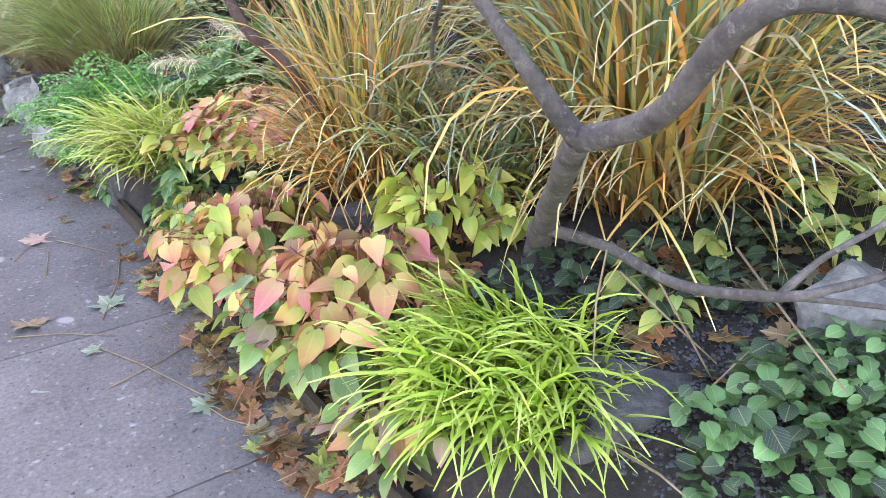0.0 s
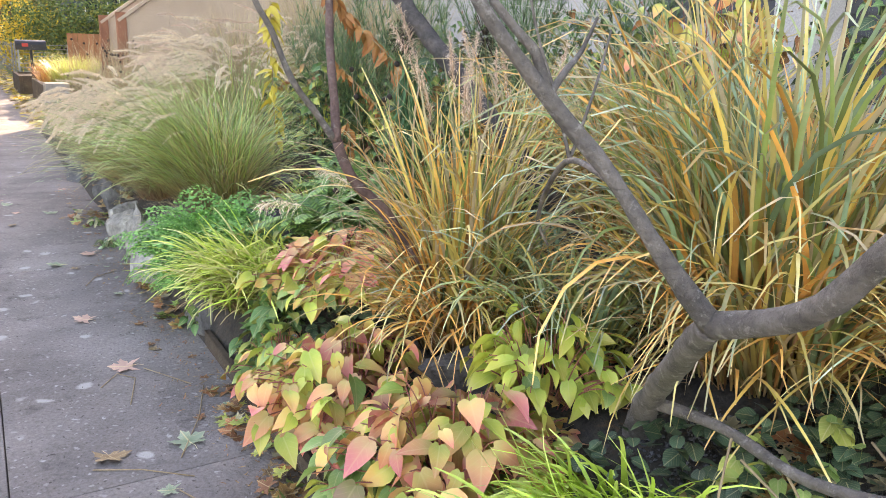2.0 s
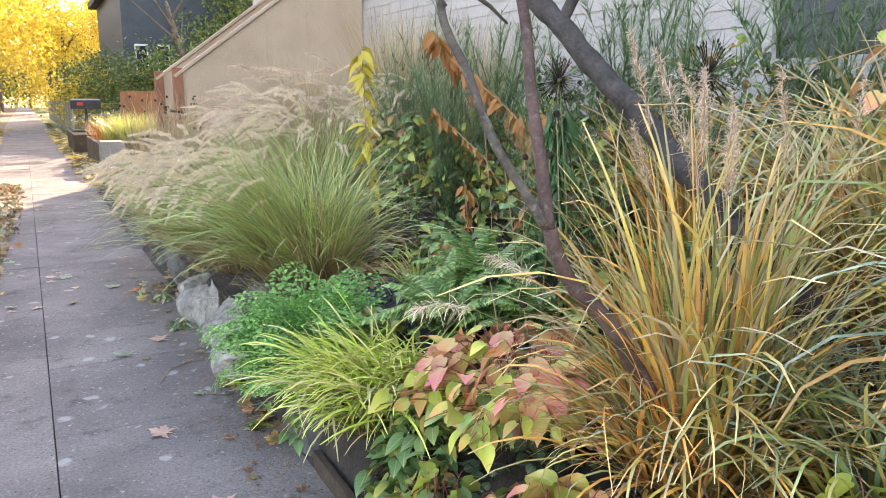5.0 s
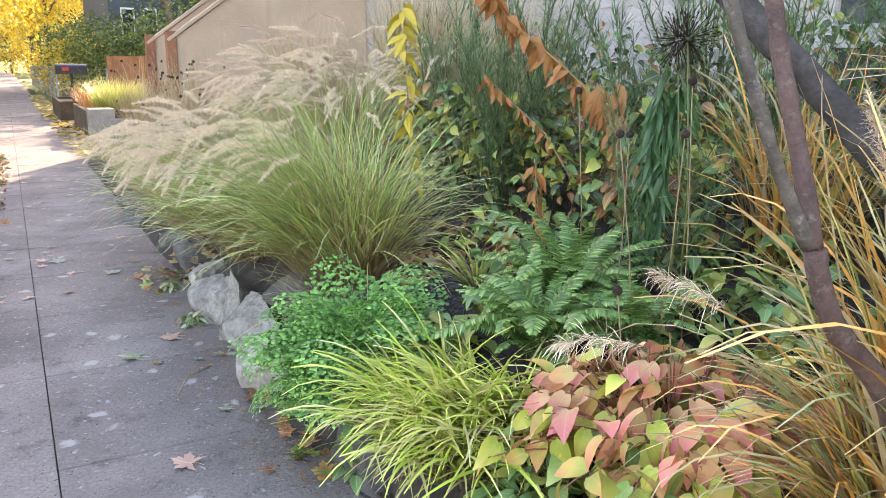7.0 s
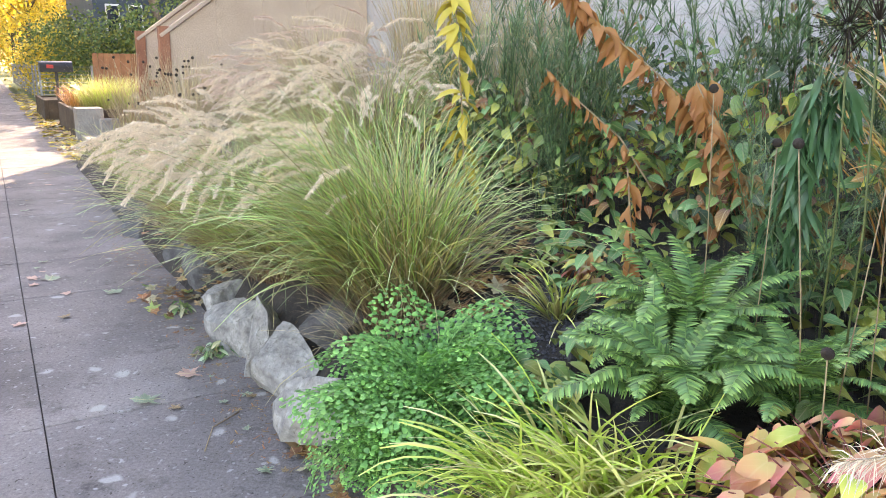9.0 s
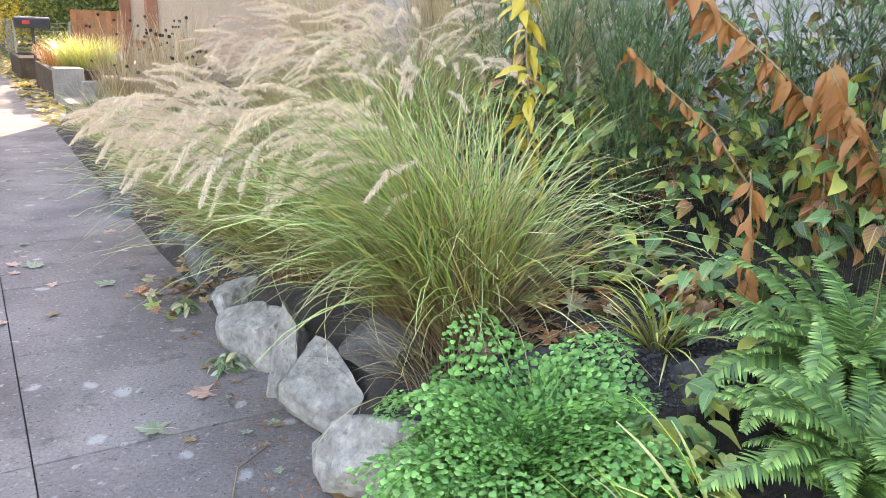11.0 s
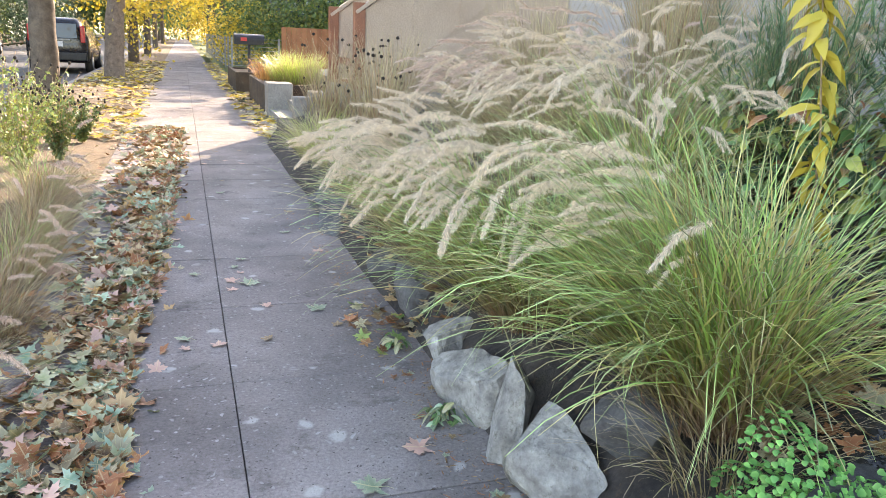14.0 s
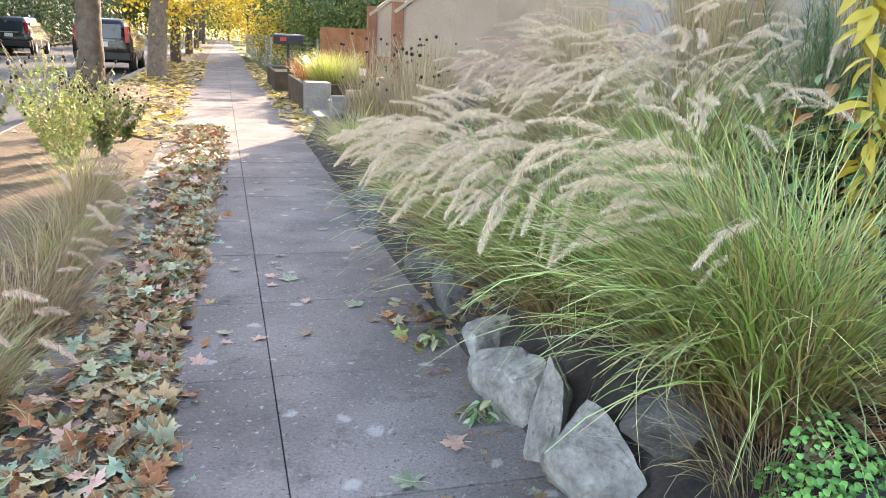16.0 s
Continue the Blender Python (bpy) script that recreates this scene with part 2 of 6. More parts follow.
fountain = foliage("fountain_blade", [(0, (0.28, 0.15, 0.08)), (0.25, (0.32, 0.28, 0.09)), (0.5, (0.27, 0.43, 0.09)), (1, (0.46, 0.62, 0.26))],
                   [(0, (0.32, 0.19, 0.10)), (0.4, (0.42, 0.36, 0.12)), (1, (0.62, 0.56, 0.26))], 0.42, 0.3, 0.25, vary=0.5)
base_straw = foliage("base_straw", [(0, (0.24, 0.12, 0.07)), (0.5, (0.38, 0.23, 0.13)), (1, (0.46, 0.32, 0.19))], [(0, (0.20, 0.11, 0.07)), (1, (0.50, 0.40, 0.22))], 0.5, 0.6, 0.2, vary=0.5)
straw = foliage("straw_blade", [(0, (0.30, 0.20, 0.11)), (0.5, (0.48, 0.37, 0.22)), (1, (0.60, 0.48, 0.32))],
                [(0, (0.34, 0.25, 0.12)), (0.5, (0.40, 0.35, 0.15)), (1, (0.5, 0.44, 0.25))], 0.4, 0.7, 0.3)
plume_mat = foliage("plume_seed", [(0, (0.74, 0.61, 0.45)), (0.5, (0.86, 0.72, 0.54)), (1, (0.91, 0.80, 0.65))], None, 0.5, 0.6, 0.5)
plume_pink = foliage("plume_seed_rosy", [(0, (0.62, 0.44, 0.32)), (0.5, (0.78, 0.60, 0.47)), (1, (0.86, 0.70, 0.58))], None, 0.5, 0.6, 0.5)
leaf_pink = foliage("leaf_pink", [(0.1, (0.66, 0.40, 0.20)), (0.45, (0.72, 0.26, 0.20)), (0.9, (0.70, 0.20, 0.21))], None, 0.5, 0.58, 0.3, True, 0.1, 0.3)
leaf_coral = foliage("leaf_coral", [(0.1, (0.62, 0.46, 0.16)), (0.5, (0.74, 0.36, 0.16)), (0.9, (0.70, 0.24, 0.15))], None, 0.5, 0.58, 0.3, True, 0.1, 0.3)
leaf_gold = foliage("leaf_gold", [(0.1, (0.42, 0.46, 0.10)), (0.45, (0.64, 0.48, 0.13)), (0.9, (0.72, 0.36, 0.15))], None, 0.5, 0.58, 0.3, True, 0.1, 0.3)
leaf_yellow = foliage("leaf_yellow", [(0.1, (0.34, 0.44, 0.07)), (0.5, (0.52, 0.55, 0.10)), (0.9, (0.64, 0.58, 0.14))], None, 0.5, 0.45, 0.28, True, 0.1, 0.3)
leaf_green = foliage("leaf_green", [(0.1, (0.15, 0.27, 0.06)), (0.5, (0.19, 0.31, 0.09)), (0.9, (0.33, 0.41, 0.14))], None, 0.5, 0.42, 0.25, True, 0.1, 0.35)
leaf_plum = foliage("leaf_plum", [(0.1, (0.32, 0.30, 0.13)), (0.5, (0.41, 0.26, 0.18)), (0.9, (0.48, 0.24, 0.22))], None, 0.5, 0.45, 0.22, True, 0.1, 0.3)
lily_green = foliage("lily_green", [(0, (0.04, 0.12, 0.05)), (1, (0.09, 0.24, 0.10))], [(0, (0.05, 0.14, 0.07)), (1, (0.14, 0.30, 0.12))], 0.4, 0.4, 0.25)
cover_green = foliage("cover_green", [(0, (0.10, 0.22, 0.07)), (0.5, (0.13, 0.29, 0.10)), (1, (0.19, 0.36, 0.13))], None, 0.5, 0.45, 0.3, False, 0.2, 0.35)
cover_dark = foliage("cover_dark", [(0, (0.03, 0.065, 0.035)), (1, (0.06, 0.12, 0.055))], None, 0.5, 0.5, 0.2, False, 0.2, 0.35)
cover_yellow = foliage("cover_yellow", [(0, (0.26, 0.34, 0.08)), (1, (0.60, 0.57, 0.13))], [(0, (0.18, 0.29, 0.08)), (1, (0.26, 0.39, 0.10))], 0.45, 0.5, 0.3, False, 0.2, 0.3)
maiden_mat = foliage("maidenhair", [(0, (0.12, 0.36, 0.08)), (1, (0.32, 0.64, 0.17))], [(0, (0.08, 0.26, 0.06)), (1, (0.18, 0.45, 0.12))], 0.5, 0.5, 0.35)
fern_mat = foliage("fern_green", [(0, (0.12, 0.26, 0.06)), (1, (0.32, 0.50, 0.14))], [(0, (0.07, 0.17, 0.05)), (1, (0.16, 0.33, 0.10))], 0.5, 0.45, 0.3, vary=0.45)
feather_mat = foliage("feathery_green", [(0, (0.06, 0.13, 0.06)), (1, (0.16, 0.29, 0.13))], [(0, (0.10, 0.16, 0.06)), (1, (0.26, 0.36, 0.16))], 0.4, 0.5, 0.3, vary=0.4)
rust_leaf = foliage("rust_leaf", [(0, (0.50, 0.24, 0.07)), (1, (0.46, 0.17, 0.06))], [(0, (0.56, 0.33, 0.10)), (1, (0.62, 0.38, 0.14))], 0.45, 0.6, 0.3)
yellow_leaf = foliage("yellow_leaf", [(0, (0.62, 0.50, 0.07)), (1, (0.72, 0.55, 0.08))], [(0, (0.50, 0.46, 0.08)), (1, (0.6, 0.42, 0.12))], 0.35, 0.5, 0.35)
crown_yellow = foliage("crown_yellow", [(0, (0.62, 0.46, 0.05)), (1, (0.78, 0.58, 0.07))], [(0, (0.36, 0.38, 0.06)), (1, (0.66, 0.42, 0.06))], 0.4, 0.5, 0.5)
crown_green = foliage("crown_green", [(0, (0.07, 0.13, 0.04)), (1, (0.15, 0.22, 0.06))], [(0, (0.22, 0.26, 0.06)), (1, (0.32, 0.32, 0.08))], 0.3, 0.5, 0.4)
crown_brown = foliage("crown_brown", [(0, (0.20, 0.12, 0.05)), (1, (0.40, 0.24, 0.08))], [(0, (0.10, 0.12, 0.04)), (1, (0.26, 0.24, 0.07))], 0.5, 0.5, 0.4)
fallen = foliage("fallen_leaf", [(0, (0.30, 0.18, 0.08)), (0.6, (0.42, 0.27, 0.13)), (1, (0.28, 0.14, 0.06))], [(0, (0.26, 0.22, 0.12)), (1, (0.46, 0.40, 0.25))], 0.5, 0.6, 0.15, False, 0.3, 0.55)
fallen_rust = foliage("fallen_leaf_rust", [(0, (0.26, 0.09, 0.035)), (1, (0.36, 0.15, 0.06))], [(0, (0.12, 0.06, 0.035)), (1, (0.46, 0.26, 0.07))], 0.5, 0.6, 0.15, False, 0.3, 0.55)
fallen_green = foliage("fallen_leaf_green", [(0, (0.18, 0.30, 0.17)), (1, (0.40, 0.50, 0.36))], [(0, (0.28, 0.30, 0.13)), (1, (0.5, 0.47, 0.3))], 0.5, 0.6, 0.15, False, 0.3, 0.45)
fallen_pink = foliage("fallen_leaf_pink", [(0, (0.60, 0.36, 0.28)), (1, (0.66, 0.42, 0.33))], None, 0.5, 0.7, 0.15, False, 0.3, 0.2)

# ---- building helpers ----
R = random.Random(7)


class Shape:
    """Collects vertices, faces, material slots and leaf coordinates for one mesh."""

    def __init__(self):
        self.v, self.f, self.uv, self.m = [], [], [], []

    def data(self, name, mats, smooth=True):
        me = bpy.data.meshes.new(name)
        me.from_pydata(self.v, [], self.f)
        for m in mats:
            me.materials.append(m)
        if self.m:
            me.polygons.foreach_set("material_index", self.m)
        if self.uv:
            lay = me.uv_layers.new(name="leaf")
            idx = np.empty(len(me.loops), dtype=np.int32)
            me.loops.foreach_get("vertex_index", idx)
            lay.data.foreach_set("uv", np.asarray(self.uv, dtype=np.float32)[idx].ravel())
        if smooth:
            me.polygons.foreach_set("use_smooth", [True] * len(me.polygons))
        me.update()
        return me

    def strip(self, pts, sides, mat=0, fold=0.0, ups=None):
        """A ribbon through pts with half-width vectors; fold raises its edges into a shallow V."""
        n0 = len(self.v)
        last = len(pts) - 1
        for i, (p, s) in enumerate(zip(pts, sides)):
            t = i / last
            if fold:
                u = ups[i] * s.length * fold
                self.v += [p - s + u, p, p + s + u]
                self.uv += [(-1, t), (0, t), (1, t)]
            else:
                self.v += [p - s, p + s]
                self.uv += [(-1, t), (1, t)]
        k = 3 if fold else 2
        for i in range(last):
            for j in range(k - 1):
                a = n0 + i * k + j
                self.f.append((a, a + 1, a + 1 + k, a + k))
                self.m.append(mat)

    def tube(self, pts, radii, sides=6, mat=0):
        n0 = len(self.v)
        up = Vector((0.13, 0.31, 0.94)).normalized()
        for i, p in enumerate(pts):
            d = (pts[min(i + 1, len(pts) - 1)] - pts[max(i - 1, 0)]).normalized()
            a = d.cross(up)
            a = a.normalized() if a.length > 1e-4 else Vector((1, 0, 0))
            b = a.cross(d)
            for k in range(sides):
                w = 2 * math.pi * k / sides
                self.v.append(p + (a * math.cos(w) + b * math.sin(w)) * radii[i])
                self.uv.append((0, i / max(1, len(pts) - 1)))
        for i in range(len(pts) - 1):
            for k in range(sides):
                a, b = n0 + i * sides + k, n0 + i * sides + (k + 1) % sides
                self.f.append((a, b, b + sides, a + sides))
                self.m.append(mat)
        self.f.append(tuple(range(n0 + sides - 1, n0 - 1, -1)))
        e = n0 + (len(pts) - 1) * sides
        self.f.append(tuple(range(e, e + sides)))
        self.m += [mat, mat]

    def add(self, other, m, mat=None):
        """Put a copy of another shape in at the pose m."""
        n0 = len(self.v)
        self.v += [m @ p for p in other.v]
        self.uv += other.uv
        self.f += [tuple(i + n0 for i in f) for f in other.f]
        self.m += [mat] * len(other.f) if mat is not None else other.m


def part(name, data, parent, label="", kind=""):
    ob = new(name, data)
    ob.parent = parent
    return tagged(ob, label, kind=kind)


def thing(name, x, y, z, label, category, group="", kind="", turn=0.0):
    ob = new(name)
    ob.empty_display_size = 0.05
    ob.matrix_basis = pose(x, y, z, 0, 0, turn)
    return tagged(ob, label, category, group, kind)


def box(x0, x1, y0, y1, z0, z1, bevel=0.0, jitter=0.0, seed=0):
    bm = bmesh.new()
    bmesh.ops.create_cube(bm, size=1)
    for v in bm.verts:
        v.co = Vector(((x0 + x1) / 2 + v.co.x * (x1 - x0), (y0 + y1) / 2 + v.co.y * (y1 - y0), (z0 + z1) / 2 + v.co.z * (z1 - z0)))
    if bevel:
        bmesh.ops.bevel(bm, geom=bm.edges[:], offset=bevel, segments=2, affect="EDGES", profile=0.6)
    if jitter:
        rr = random.Random(seed)
        for v in bm.verts:
            v.co += Vector((rr.uniform(-1, 1), rr.uniform(-1, 1), rr.uniform(-1, 1))) * jitter
    return bm


def done(bm, name, mat, smooth=False):
    me = bpy.data.meshes.new(name)
    bm.to_mesh(me)
    bm.free()
    for m in mat if isinstance(mat, (list, tuple)) else [mat]:
        me.materials.append(m)
    if smooth:
        me.polygons.foreach_set("use_smooth", [True] * len(me.polygons))
    return me


def slab(name, mat, *args, **kw):
    return done(box(*args, **kw), name, mat)


# ---- the lie of the land ----
PROFILE_X = [0.84, 0.88, 0.97, 1.20, 1.50, 2.20, 3.50, 6.00]
PROFILE_Z = [-0.02, 0.05, 0.20, 0.34, 0.42, 0.55, 0.68, 0.80]


def bed_z(x, y):
    return float(np.interp(x, PROFILE_X, PROFILE_Z)) + 0.03 * noise.noise(Vector((x * 1.7, y * 1.7, 0)))


def strip_z(x, y):
    return -0.005 + 0.07 * max(0.0, min(1.0, (-0.9 - x) / 0.8)) + 0.02 * min(1.0, max(0.0, (-0.9 - x) / 0.2)) * noise.noise(Vector((x * 2, y * 2, 3)))


def sheet(name, x0, x1, y0, y1, step, height, mat, label, category):
    s = Shape()
    nx, ny = max(1, round((x1 - x0) / step)), max(1, round((y1 - y0) / step))
    for j in range(ny + 1):
        for i in range(nx + 1):
            x, y = x0 + (x1 - x0) * i / nx, y0 + (y1 - y0) * j / ny
            s.v.append(Vector((x, y, height(x, y))))
    for j in range(ny):
        for i in range(nx):
            a = j * (nx + 1) + i
            s.f.append((a, a + 1, a + nx + 2, a + nx + 1))
    return tagged(new(name, s.data(name, [mat])), label, category, kind="structure")


sheet("ground", -400, 400, -300, 600, 100, lambda x, y: -0.2, lawn, "grassy ground reaching to the horizon", "ground")
sheet("planting_bed", 0.84, 6.4, -3.5, 13.95, 0.1, bed_z, soil, "dark mulched soil of the raised planting bed", "soil")
sheet("planting_strip", -2.7, -0.915, -3.5, 23.0, 0.15, strip_z, litter_soil, "soil of the planting strip strewn with leaves", "soil")
sheet("verge", -2.7, -0.915, 23.01, 140, 1.5, lambda x, y: 0.0, litter_soil, "grass verge covered with yellow fallen leaves", "verge")
sheet("front_lawn", 1.15, 9, 26.5, 60, 1.0, lambda x, y: 0.02 + 0.1 * max(0, min(1, (x - 1.15) / 3)), lawn, "neighbour's green front lawn in patchy sun", "lawn")
sheet("road", -11.5, -2.86, -60, 250, 5.0, lambda x, y: -0.13, asphalt, "grey asphalt street with sunlit patches", "road")
sheet("far_verge", -16, -11.5, -60, 250, 5.0, lambda x, y: -0.02, litter_soil, "leaf-strewn verge across the street", "verge")
kerb = tagged(new("kerb", slab("kerb", old_concrete, -2.86, -2.7, -60, 250, -0.19, 0.012, bevel=0.015)), "worn concrete kerb along the street", "kerb", kind="structure")
sheet("path_base", -0.93, 0.93, -8, 150, 2.0, lambda x, y: -0.018, joint_dirt, "dark dirt in the pavement joints", "dirt")

# ---- buildings and hard landscape ----
def clapboard(parent, x, y0, y1, z0, z1, mat, step=0.13, name="siding_board"):
    """Overlapping horizontal boards on a wall that faces -x, one mesh shared by all."""
    me = bpy.data.meshes.new(name)
    w, t = y1 - y0, 0.018
    me.from_pydata([(-t, 0, 0), (-0.004, 0, step * 1.06), (0.0, 0, step * 1.06), (0, 0, 0), (-t, w, 0), (-0.004, w, step * 1.06), (0.0, w, step * 1.06), (0, w, 0)], [],
                   [(0, 4, 5, 1), (0, 3, 7, 4), (1, 5, 6, 2), (0, 1, 2, 3), (4, 7, 6, 5)])
    me.materials.append(mat)
    for i in range(int((z1 - z0) / step)):
        part(name, me, parent).matrix_basis = pose(x, y0, z0 + i * step)


HX = 5.6
house = thing("house", 0, 0, 0, "two-storey house with cream and slate clapboard siding", "house")
wall = part("wall", slab("house_wall", slate_paint, HX, 13.5, -9, 22.6, 0, 8.4), house, "slate painted wall")
bm = bmesh.new()
ridge = [(HX - 0.5, -9.4, 8.3), (9.5, -9.4, 10.6), (14, -9.4, 8.3), (HX - 0.5, 22.9, 8.3), (9.5, 22.9, 10.6), (14, 22.9, 8.3)]
vs = [bm.verts.new(p) for p in ridge]
for f in ((0, 3, 4, 1), (1, 4, 5, 2), (0, 1, 2), (3, 5, 4), (0, 2, 5, 3)):
    bm.faces.new([vs[i] for i in f])
part("roof", done(bm, "roof", roofing), house, "dark shingle roof")
clapboard(house, HX, -2.0, 4.70, 1.1, 3.6, slate_paint, 0.16)
clapboard(house, HX - 0.005, 4.72, 6.2, 1.7, 3.6, slate_paint, 0.16)
clapboard(house, HX - 0.005, 6.2, 22.6, 0.7, 4.0, cream_paint, 0.16)
part("skirt", slab("skirt", cream_paint, HX - 0.05, HX + 0.05, -2, 6.2, 0.5, 1.1), house, "cream foundation skirt")
part("corner_board", slab("corner_board", cream_paint, HX - 0.09, HX - 0.02, 6.14, 6.34, 0.7, 4.0, bevel=0.004), house, "cream corner board")
part("porch_column", slab("porch_column", cream_paint, HX - 0.45, HX - 0.12, 4.25, 4.6, 0.7, 4.0, bevel=0.01), house, "cream square column")
part("water_table", slab("water_table", cream_paint, HX - 0.08, HX - 0.01, 4.72, 6.14, 1.52, 1.69, bevel=0.004), house, "cream trim board")

# stair with solid sides
stair = thing("front_stair", 0, 0, 0, "wooden front stair with beige panelled sides and red posts", "stair")
for k, (yy, name) in enumerate(((15.0, "near"), (17.0, "far"))):
    bm = bmesh.new()
    x0, x1, s = 2.33, 5.55, 0.735
    pts = [(x0, 0.72), (x0, 1.76), (x1, 1.76 + (x1 - x0) * s), (x1, 1.76 + (x1 - x0) * s - 1.25), (x0 + 0.25, 0.72)]
    a = [bm.verts.new((px, yy, pz)) for px, pz in pts]
    b = [bm.verts.new((px, yy + 0.1, pz)) for px, pz in pts]
    bm.faces.new(a)
    bm.faces.new(b[::-1])
    for i in range(5):
        bm.faces.new((a[i], b[i], b[(i + 1) % 5], a[(i + 1) % 5]))
    bmesh.ops.recalc_face_normals(bm, faces=bm.faces[:])
    part("side_panel", done(bm, "side_panel", stucco), stair, "beige sheet panel")
    bm = box(0, math.hypot(x1 - x0, (x1 - x0) * s) + 0.1, -0.04, 0.14, 0, 0.05, bevel=0.006)
    cap = part("cap_rail", done(bm, "cap_rail", stucco), stair, "beige sloping cap rail")
    cap.matrix_basis = pose(x0 - 0.1, yy, 1.76 - 0.06, 0, -math.degrees(math.atan(s)), 0)
    for j in range(1, 4):
        px = x0 + j * 0.72
        part("panel_batten", slab("panel_batten", stucco, px, px + 0.05, yy - 0.012, yy + 0.02, 0.8 + max(0, (px - x0 - 0.25) * s), 1.74 + (px - x0) * s), stair)
    part("post", slab("post", red_wood, x0 - 0.13, x0 + 0.02, yy - 0.03, yy + 0.12, 0.55, 1.86, bevel=0.006), stair, "red-stained square post")
bm = bmesh.new()
sk = ((2.5, 0.6), (2.6, 0.76), (5.55, 2.95), (5.55, 0.6))
fa = [bm.verts.new((px, 15.02, pz)) for px, pz in sk]
fb_ = [bm.verts.new((px, 15.08, pz)) for px, pz in sk]
bm.faces.new(fa), bm.faces.new(fb_[::-1])
for i in range(4):
    bm.faces.new((fa[i], fb_[i], fb_[(i + 1) % 4], fa[(i + 1) % 4]))
bmesh.ops.recalc_face_normals(bm, faces=bm.faces[:])
part("stair_skirt", done(bm, "stair_skirt", stucco), stair, "beige boards closing the underside")
for i in range(9):
    part("tread", slab("tread", red_wood, 2.4 + i * 0.27, 2.72 + i * 0.27, 15.1, 17.0, 0.66 + i * 0.19, 0.70 + i * 0.19, bevel=0.005), stair, "red-stained plank tread")
part("bottom_rail", slab("bottom_rail", red_wood, 2.35, 2.42, 15.12, 16.98, 0.95, 1.06, bevel=0.004), stair, "red-stained rail")

# concrete steps from the pavement up to the stair
steps = thing("concrete_steps", 0, 0, 0, "worn concrete steps between low cheek walls", "steps")
part("cheek_wall", slab("cheek_near", old_concrete, 1.2, 2.6, 13.98, 14.18, -0.02, 0.60, bevel=0.02), steps, "stained concrete cheek wall")
part("cheek_wall", slab("cheek_far", old_concrete, 1.2, 1.62, 17.2, 17.75, -0.02, 0.58, bevel=0.02), steps, "pale concrete pier")
for i in range(4):
    part("step", slab("step", old_concrete, 1.22 + i * 0.32, 2.7, 14.18, 17.2, -0.02 + i * 0.001, 0.16 * (i + 1), bevel=0.015), steps, "worn concrete step")
tagged(new("terrace", slab("terrace", old_concrete, 2.5, 5.6, 13.9, 22.5, -0.05, 0.64)), "concrete terrace at the stair's foot", "terrace", kind="structure")
tagged(new("apron", slab("apron", old_concrete, 0.925, 1.2, 10.5, 20, -0.1, 0.004, bevel=0.01)), "worn concrete strip beside the pavement", "pavement", kind="structure")
retaining = tagged(new("retaining_wall", slab("retaining_wall", mossy_concrete, 0.98, 1.14, 10.2, 13.97, -0.1, 0.34, bevel=0.025)), "low mossy concrete retaining wall", "wall", kind="structure")

planter = thing("planter_box", 0, 0, 0, "dark weathered timber planter beside the steps", "planter")
for nm, a in (("front_board", (1.2, 1.28, 17.8, 21.0, -0.05, 0.52)), ("end_board", (1.28, 3.0, 17.8, 17.88, -0.05, 0.52)), ("back_board", (1.28, 3.0, 20.9, 21.0, -0.05, 0.5))):
    part(nm, slab(nm, planter_wood, *a, bevel=0.012), planter)
part("soil", slab("planter_soil", soil, 1.28, 3.0, 17.88, 20.9, 0.0, 0.46), planter, "dark soil")
planter2 = thing("planter_box", 0, 0, 0, "low dark timber planter below the mailbox", "planter")
for nm, a in (("front_board", (1.02, 1.1, 22.6, 25.8, -0.05, 0.50)), ("end_board", (1.1, 3.2, 22.6, 22.68, -0.05, 0.5)), ("back_board", (1.1, 3.2, 25.7, 25.8, -0.05, 0.48))):
    part(nm, slab(nm, planter_wood, *a, bevel=0.012), planter2)
part("soil", slab("planter_soil", litter_soil, 1.1, 3.2, 22.68, 25.7, 0.0, 0.44), planter2, "leaf-strewn soil")

mailbox = thing("mailbox", 1.36, 22.9, 0.44, "black post-mounted mailbox with a red flag", "mailbox")
part("post", slab("mailbox_post", dark_metal, -0.03, 0.03, -0.03, 0.03, -0.1, 0.68, bevel=0.006), mailbox, "dark metal post")
bm = bmesh.new()
prof = [(-0.18, 0)] + [(0.18 * -math.cos(math.pi * i / 8), 0.12 + 0.12 * math.sin(math.pi * i / 8)) for i in range(9)] + [(0.18, 0)]
a = [bm.verts.new((-0.34, p, 0.68 + q)) for p, q in prof]
b = [bm.verts.new((0.34, p, 0.68 + q)) for p, q in prof]
bm.faces.new(a[::-1]), bm.faces.new(b)
for i in range(len(a)):
    bm.faces.new((a[i], a[(i + 1) % len(a)], b[(i + 1) % len(a)], b[i]))
part("box", done(bm, "mailbox_box", dark_metal), mailbox, "black rounded box")
part("flag", slab("flag", red_flag, -0.2, -0.06, -0.2, -0.187, 0.76, 0.84, bevel=0.004), mailbox, "red signal flag")

fence = thing("board_fence", 0, 0, 0, "orange-brown wooden board fence beside the neighbour's house", "fence")
fb = slab("board", fence_wood, 0, 0.14, 0, 0.022, 0, 1.5, bevel=0.004)
for i in range(26):
    part("board", fb, fence).matrix_basis = pose(2.6 + i * 0.146, 27.0, 0.1, 0, 0, 0)
part("rail", slab("rail", fence_wood, 2.6, 6.4, 27.03, 27.09, 1.3, 1.4), fence)

